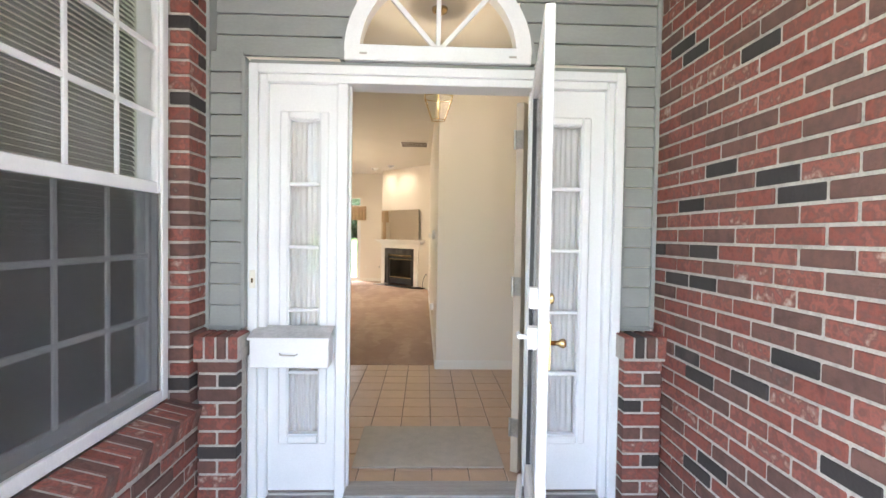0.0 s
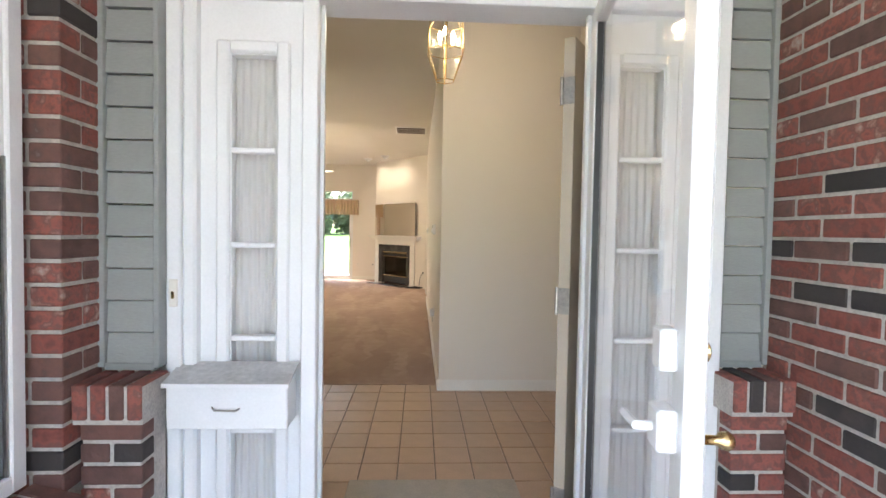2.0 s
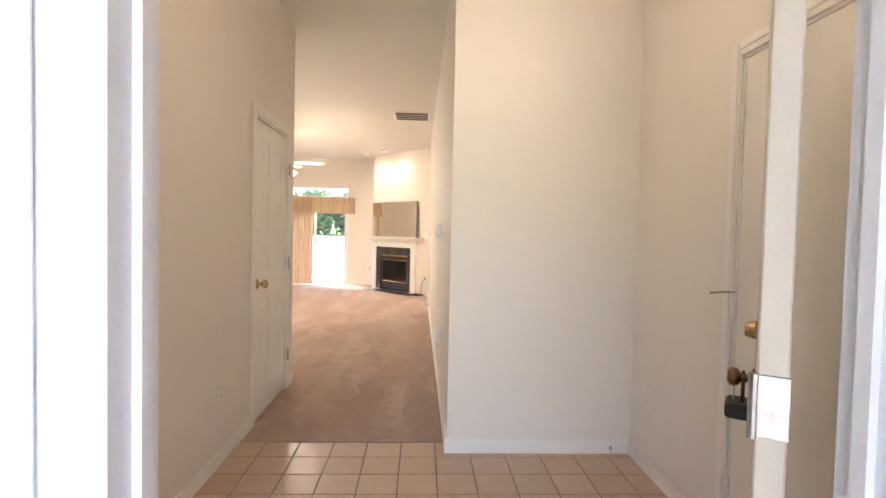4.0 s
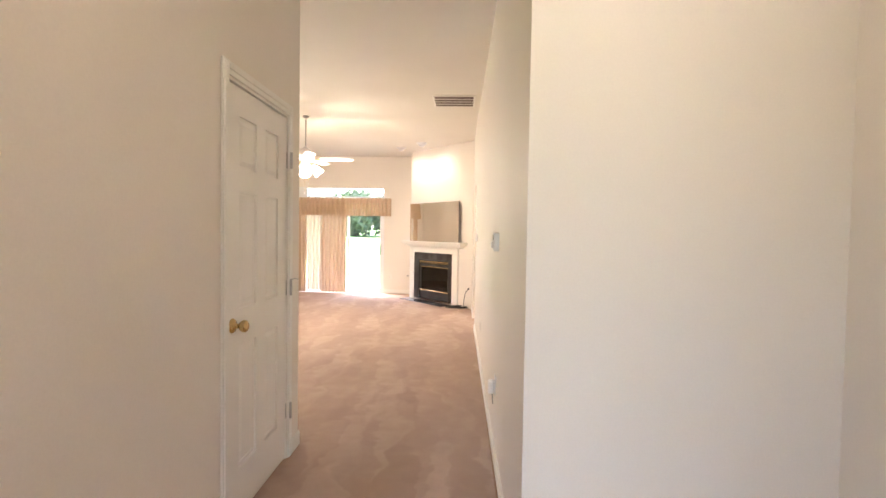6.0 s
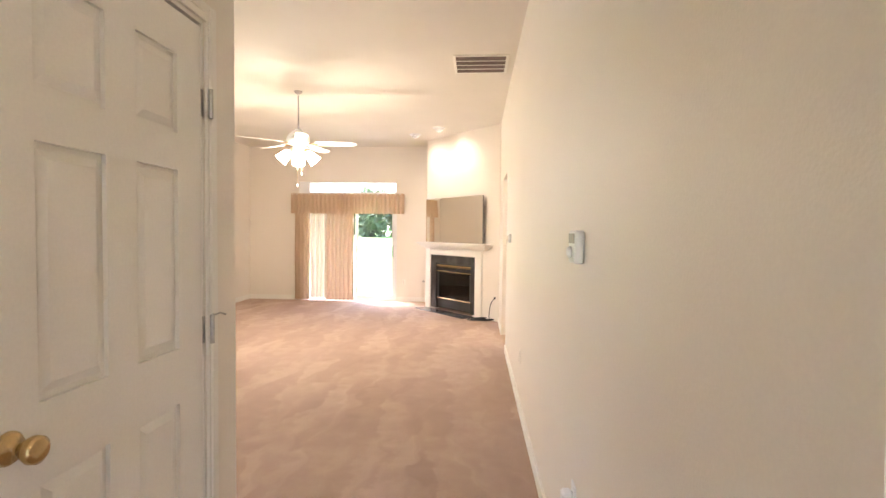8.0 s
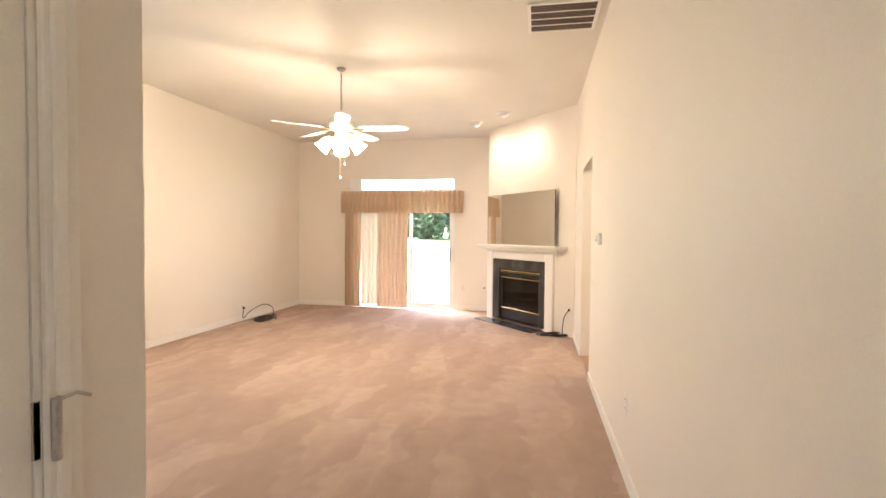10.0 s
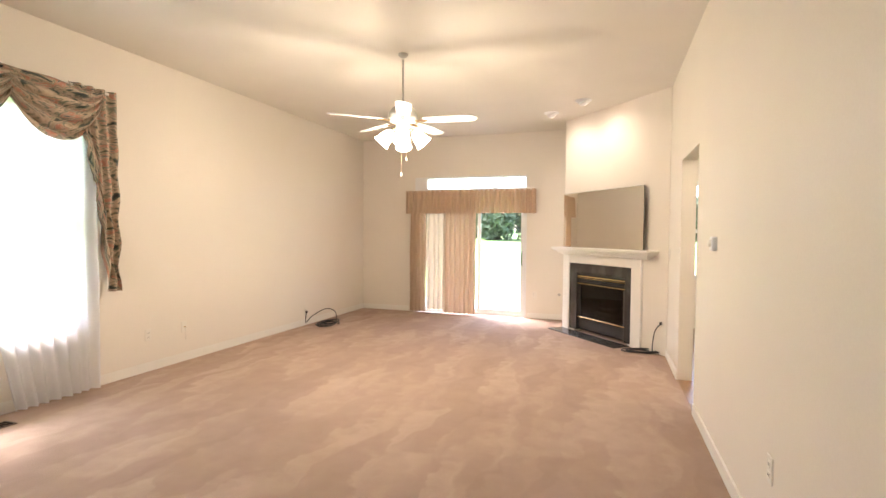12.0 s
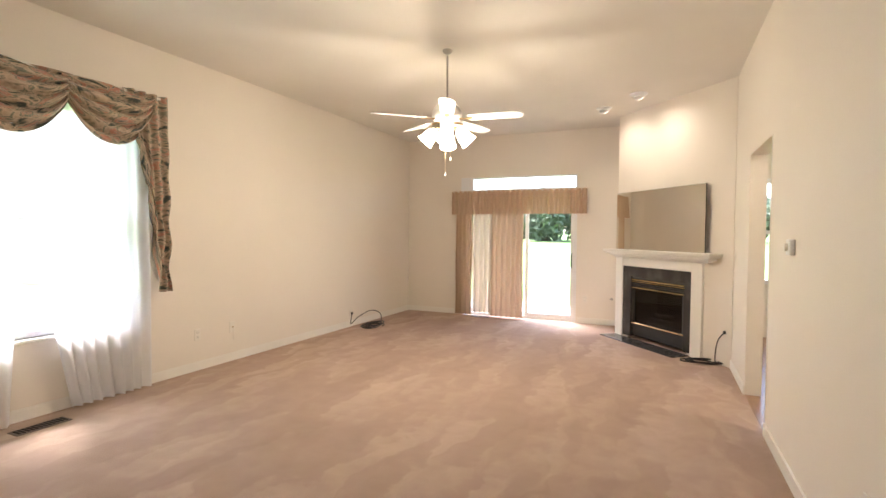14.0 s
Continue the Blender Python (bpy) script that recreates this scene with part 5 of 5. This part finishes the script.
for k in range(4):
    a = radians(90 * k + 20)
    lamp("fan_bulb_light", "POINT", FAN_W / 4, WARM, pose(-1.29 + 0.23 * math.cos(a), 11.6 + 0.23 * math.sin(a), 2.15), size=0.05)

# ---- window with swags ----
lw = thing("window_2", "white window behind sheer curtains", "window", kind="structure")
for y0, y1, z0, z1 in ((8.2, 8.26, 0.58, 2.35), (10.27, 10.33, 0.58, 2.35), (8.26, 10.27, 0.58, 0.63), (8.26, 10.27, 2.30, 2.35), (9.24, 9.29, 0.63, 2.30), (8.26, 9.24, 1.44, 1.49), (9.29, 10.27, 1.44, 1.49)):
    part("frame", new_box(LX - 0.11, LX - 0.03, y0, y1, z0, z1, bevel=0.004), M_VINYL, lw)
for y0, y1 in ((8.26, 9.24), (9.29, 10.27)):
    part("pane", new_box(LX - 0.075, LX - 0.071, y0, y1, 0.63, 2.30), M_GLASS, lw, shadow=False)
part("sill", new_box(LX - 0.14, LX + 0.03, 8.18, 10.35, 0.555, 0.58, bevel=0.005), M_TRIM, lw)
TURN90 = pose(0, 0, 0, 0, 0, 90)
for y0, y1, sd, e0, e1 in ((9.45, 10.42, 31, 9.78, 10.42), (8.15, 9.48, 32, 8.15, 9.40)):
    t = thing("sheer_curtain", "long white sheer curtain gathered in soft folds", "curtain")
    bm = cloth(y0, y1, 0.02, 2.35, 8, 0.04, seed=sd, nz=18, flare=0.6, b0=e0, b1=e1)
    bmesh.ops.transform(bm, matrix=Matrix.Translation((LX + 0.09, 0, 0)) @ TURN90, verts=bm.verts)
    part("cloth", bm, M_SHEER, t, smooth=True)


def quilt(bm, grid, wide, long, start=0.0):
    """Joins a grid of vertices into cloth whose print lies in metres along and across the weave."""
    uv = bm.loops.layers.uv.new("weave")
    nv, nu = len(grid) - 1, len(grid[0]) - 1
    for j in range(nv):
        for i in range(nu):
            f = bm.faces.new((grid[j][i], grid[j][i + 1], grid[j + 1][i + 1], grid[j + 1][i]))
            for loop, (a, b) in zip(f.loops, ((i, j), (i + 1, j), (i + 1, j + 1), (i, j + 1))):
                loop[uv].uv = (start + wide * a / nu, long * b / nv)


def swag_mesh(y0, y1, top, drop):
    """A draped swag: folds that sag between two points on the board."""
    bm = bmesh.new()
    nu, nv = 30, 60
    grid = []
    for j in range(nv + 1):
        v = j / nv
        row = []
        for i in range(nu + 1):
            u = i / nu
            sag = (1 - (2 * u - 1) ** 2) ** 0.8
            z = top - 0.02 - v * (0.12 + (drop - 0.12) * sag)
            y = (y0 + y1) / 2 + (u - 0.5) * (y1 - y0) * (1 - 0.0 * v)
            bulge = 0.035 * sag * math.sin(math.pi * min(1, v * 1.05)) + 0.085 * (abs(math.sin(v * 14 + 1.0 * math.sin(u * 5))) ** 0.7 - 0.5) * (0.35 + 0.65 * sag)
            row.append(bm.verts.new((LX + 0.125 + bulge, y, z)))
        grid.append(row)
    quilt(bm, grid, (y1 - y0) * 1.2, drop * 1.3, y0)
    return bm


sw = thing("swag_valance", "dark floral swag valance with a cascading side tail", "valance")
part("board", new_box(LX, LX + 0.11, 7.95, 10.56, 2.52, 2.54), M_TRIM, sw)
for y0, y1, dr in ((9.72, 10.45, 0.47), (8.98, 9.80, 0.50), (8.2, 9.06, 0.50)):
    part("swag", swag_mesh(y0, y1, 2.55, dr), M_SWAG, sw, smooth=True)
bm = bmesh.new()
grid = []
for j in range(25):
    v = j / 24
    row = []
    for i in range(33):
        u = i / 32
        y = 10.585 - u * (0.42 - 0.22 * v) + 0.022 * math.sin(v * 27 + 5 * u) * v
        bottom = 0.83 + 1.0 * max(0.0, u - 0.4) / 0.6 * 1.15
        z = 2.55 - v * (2.55 - min(bottom, 2.1))
        row.append(bm.verts.new((LX + 0.12 + 0.026 * math.sin(u * 26 + 2 * v), y, z)))
    grid.append(row)
quilt(bm, grid, 0.7, 1.5, 3.0)
part("tail", bm, M_SWAG, sw, "cascading floral tail", smooth=True)
bm = bmesh.new()
quilt(bm, [[bm.verts.new((LX + 0.12 * i / 12, 10.585 + 0.008 * math.sin(i * 1.3 + j * 0.4), 2.55 - 1.6 * j / 16)) for i in range(13)] for j in range(17)], 0.15, 1.6, 5.0)
part("return", bm, M_SWAG, sw, smooth=True)

fr = thing("floor_register", "brown metal floor register in the carpet below the window", "floor vent", at=(-3.44, 9.5, 0.0), turn=90)
part("frame", new_box(-0.17, 0.17, -0.06, 0.06, 0, 0.006, bevel=0.002), M_VENT, fr)
for k in range(12):
    part("slat", new_box(-0.15 + k * 0.026, -0.137 + k * 0.026, -0.045, 0.045, 0.006, 0.010), M_DARK, fr)

# opening to the kitchen: painted edge, window beyond
# Only a sliver shows; the unseen width is added to let daylight in.
kw = thing("window_3", "white kitchen window with a meeting rail, widened for daylight", "window", kind="structure")
for x0, x1, z0, z1 in ((1.45, 1.51, 0.72, 2.15), (3.84, 3.9, 0.72, 2.15), (1.51, 3.84, 0.72, 0.78), (1.51, 3.84, 2.09, 2.15), (1.51, 3.84, 1.40, 1.45)):
    part("frame", new_box(x0, x1, BY - 0.005, BY + 0.09, z0, z1, bevel=0.004), M_VINYL, kw)
part("pane", new_box(1.51, 3.84, BY + 0.05, BY + 0.054, 0.78, 2.09), M_GLASS, kw, shadow=False)
# Unseen fixture and lamp, added to light the jamb from the kitchen side.
kl = thing("added_kitchen_fixture", "unseen lit dome fixture added to brighten the kitchen opening", "ceiling light", at=(2.5, 11.0, CZ))
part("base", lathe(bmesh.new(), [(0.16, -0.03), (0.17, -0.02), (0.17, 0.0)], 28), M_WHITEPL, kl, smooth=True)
part("globe", lathe(bmesh.new(), [(0.02, -0.12), (0.09, -0.105), (0.135, -0.07), (0.15, -0.03)], 28), M_SHADE, kl, "glowing dome of the added kitchen fixture", True)
lamp("kitchen_fill_light", "POINT", 6.5, WARM, pose(2.5, 11.0, CZ - 0.2), size=0.1)
single("corner_bead", new_box(RX - 0.004, RX + 0.002, 11.492, 11.503, 0, 2.066, bevel=0.002), M_TRIM, "thin white corner bead at the opening", "trim", "structure")

# ---- behind the house: trees ----


def tree(x, y, z, height, seed):
    rng = random.Random(seed)
    t = thing("tree", "leafy green tree at the far edge of the lawn", "tree", at=(x, y, z), group="trees behind the lawn")
    bm = bmesh.new()
    tube(bm, [(0, 0, -0.3), (0.05, 0, height * 0.25), (0.0, 0.1, height * 0.5), (0.1, 0, height * 0.8)], height * 0.022, 8)
    for k in range(6):
        a, h = rng.uniform(0, 6.28), height * rng.uniform(0.2, 0.6)
        tube(bm, [(0, 0, h), (0.12 * height * math.cos(a), 0.12 * height * math.sin(a), h + 0.1 * height), (0.24 * height * math.cos(a), 0.24 * height * math.sin(a), h + 0.16 * height)], height * 0.009, 6)
    part("trunk", bm, M_BARK, t)
    verts, faces = [], []
    for k in range(2600):
        a, b = rng.uniform(0, 6.28), math.acos(rng.uniform(-1, 1))
        r = rng.uniform(0.55, 1.0) * (1 + 0.25 * math.sin(3 * a + seed) * math.sin(2 * b + seed))
        c = Vector((0.42 * height * r * math.sin(b) * math.cos(a), 0.42 * height * r * math.sin(b) * math.sin(a), height * 0.50 + 0.48 * height * r * math.cos(b)))
        n1 = Vector((rng.uniform(-1, 1), rng.uniform(-1, 1), rng.uniform(-1, 1))).normalized()
        n2 = n1.orthogonal().normalized()
        s = rng.uniform(0.16, 0.34)
        i = len(verts)
        verts += [c + s * n1, c + 0.5 * s * n2, c - s * n1, c - 0.5 * s * n2]
        faces.append((i, i + 1, i + 2, i + 3))
    me = bpy.data.meshes.new("crown")
    me.from_pydata(verts, [], faces)
    me.materials.append(M_LEAF)
    o = new("crown", me)
    o.parent = t


for k in range(26):
    tree(-36 + k * 2.5 + random.uniform(-0.6, 0.6), 50 + random.uniform(-2, 4), 0.7, random.uniform(3.7, 4.7), k)
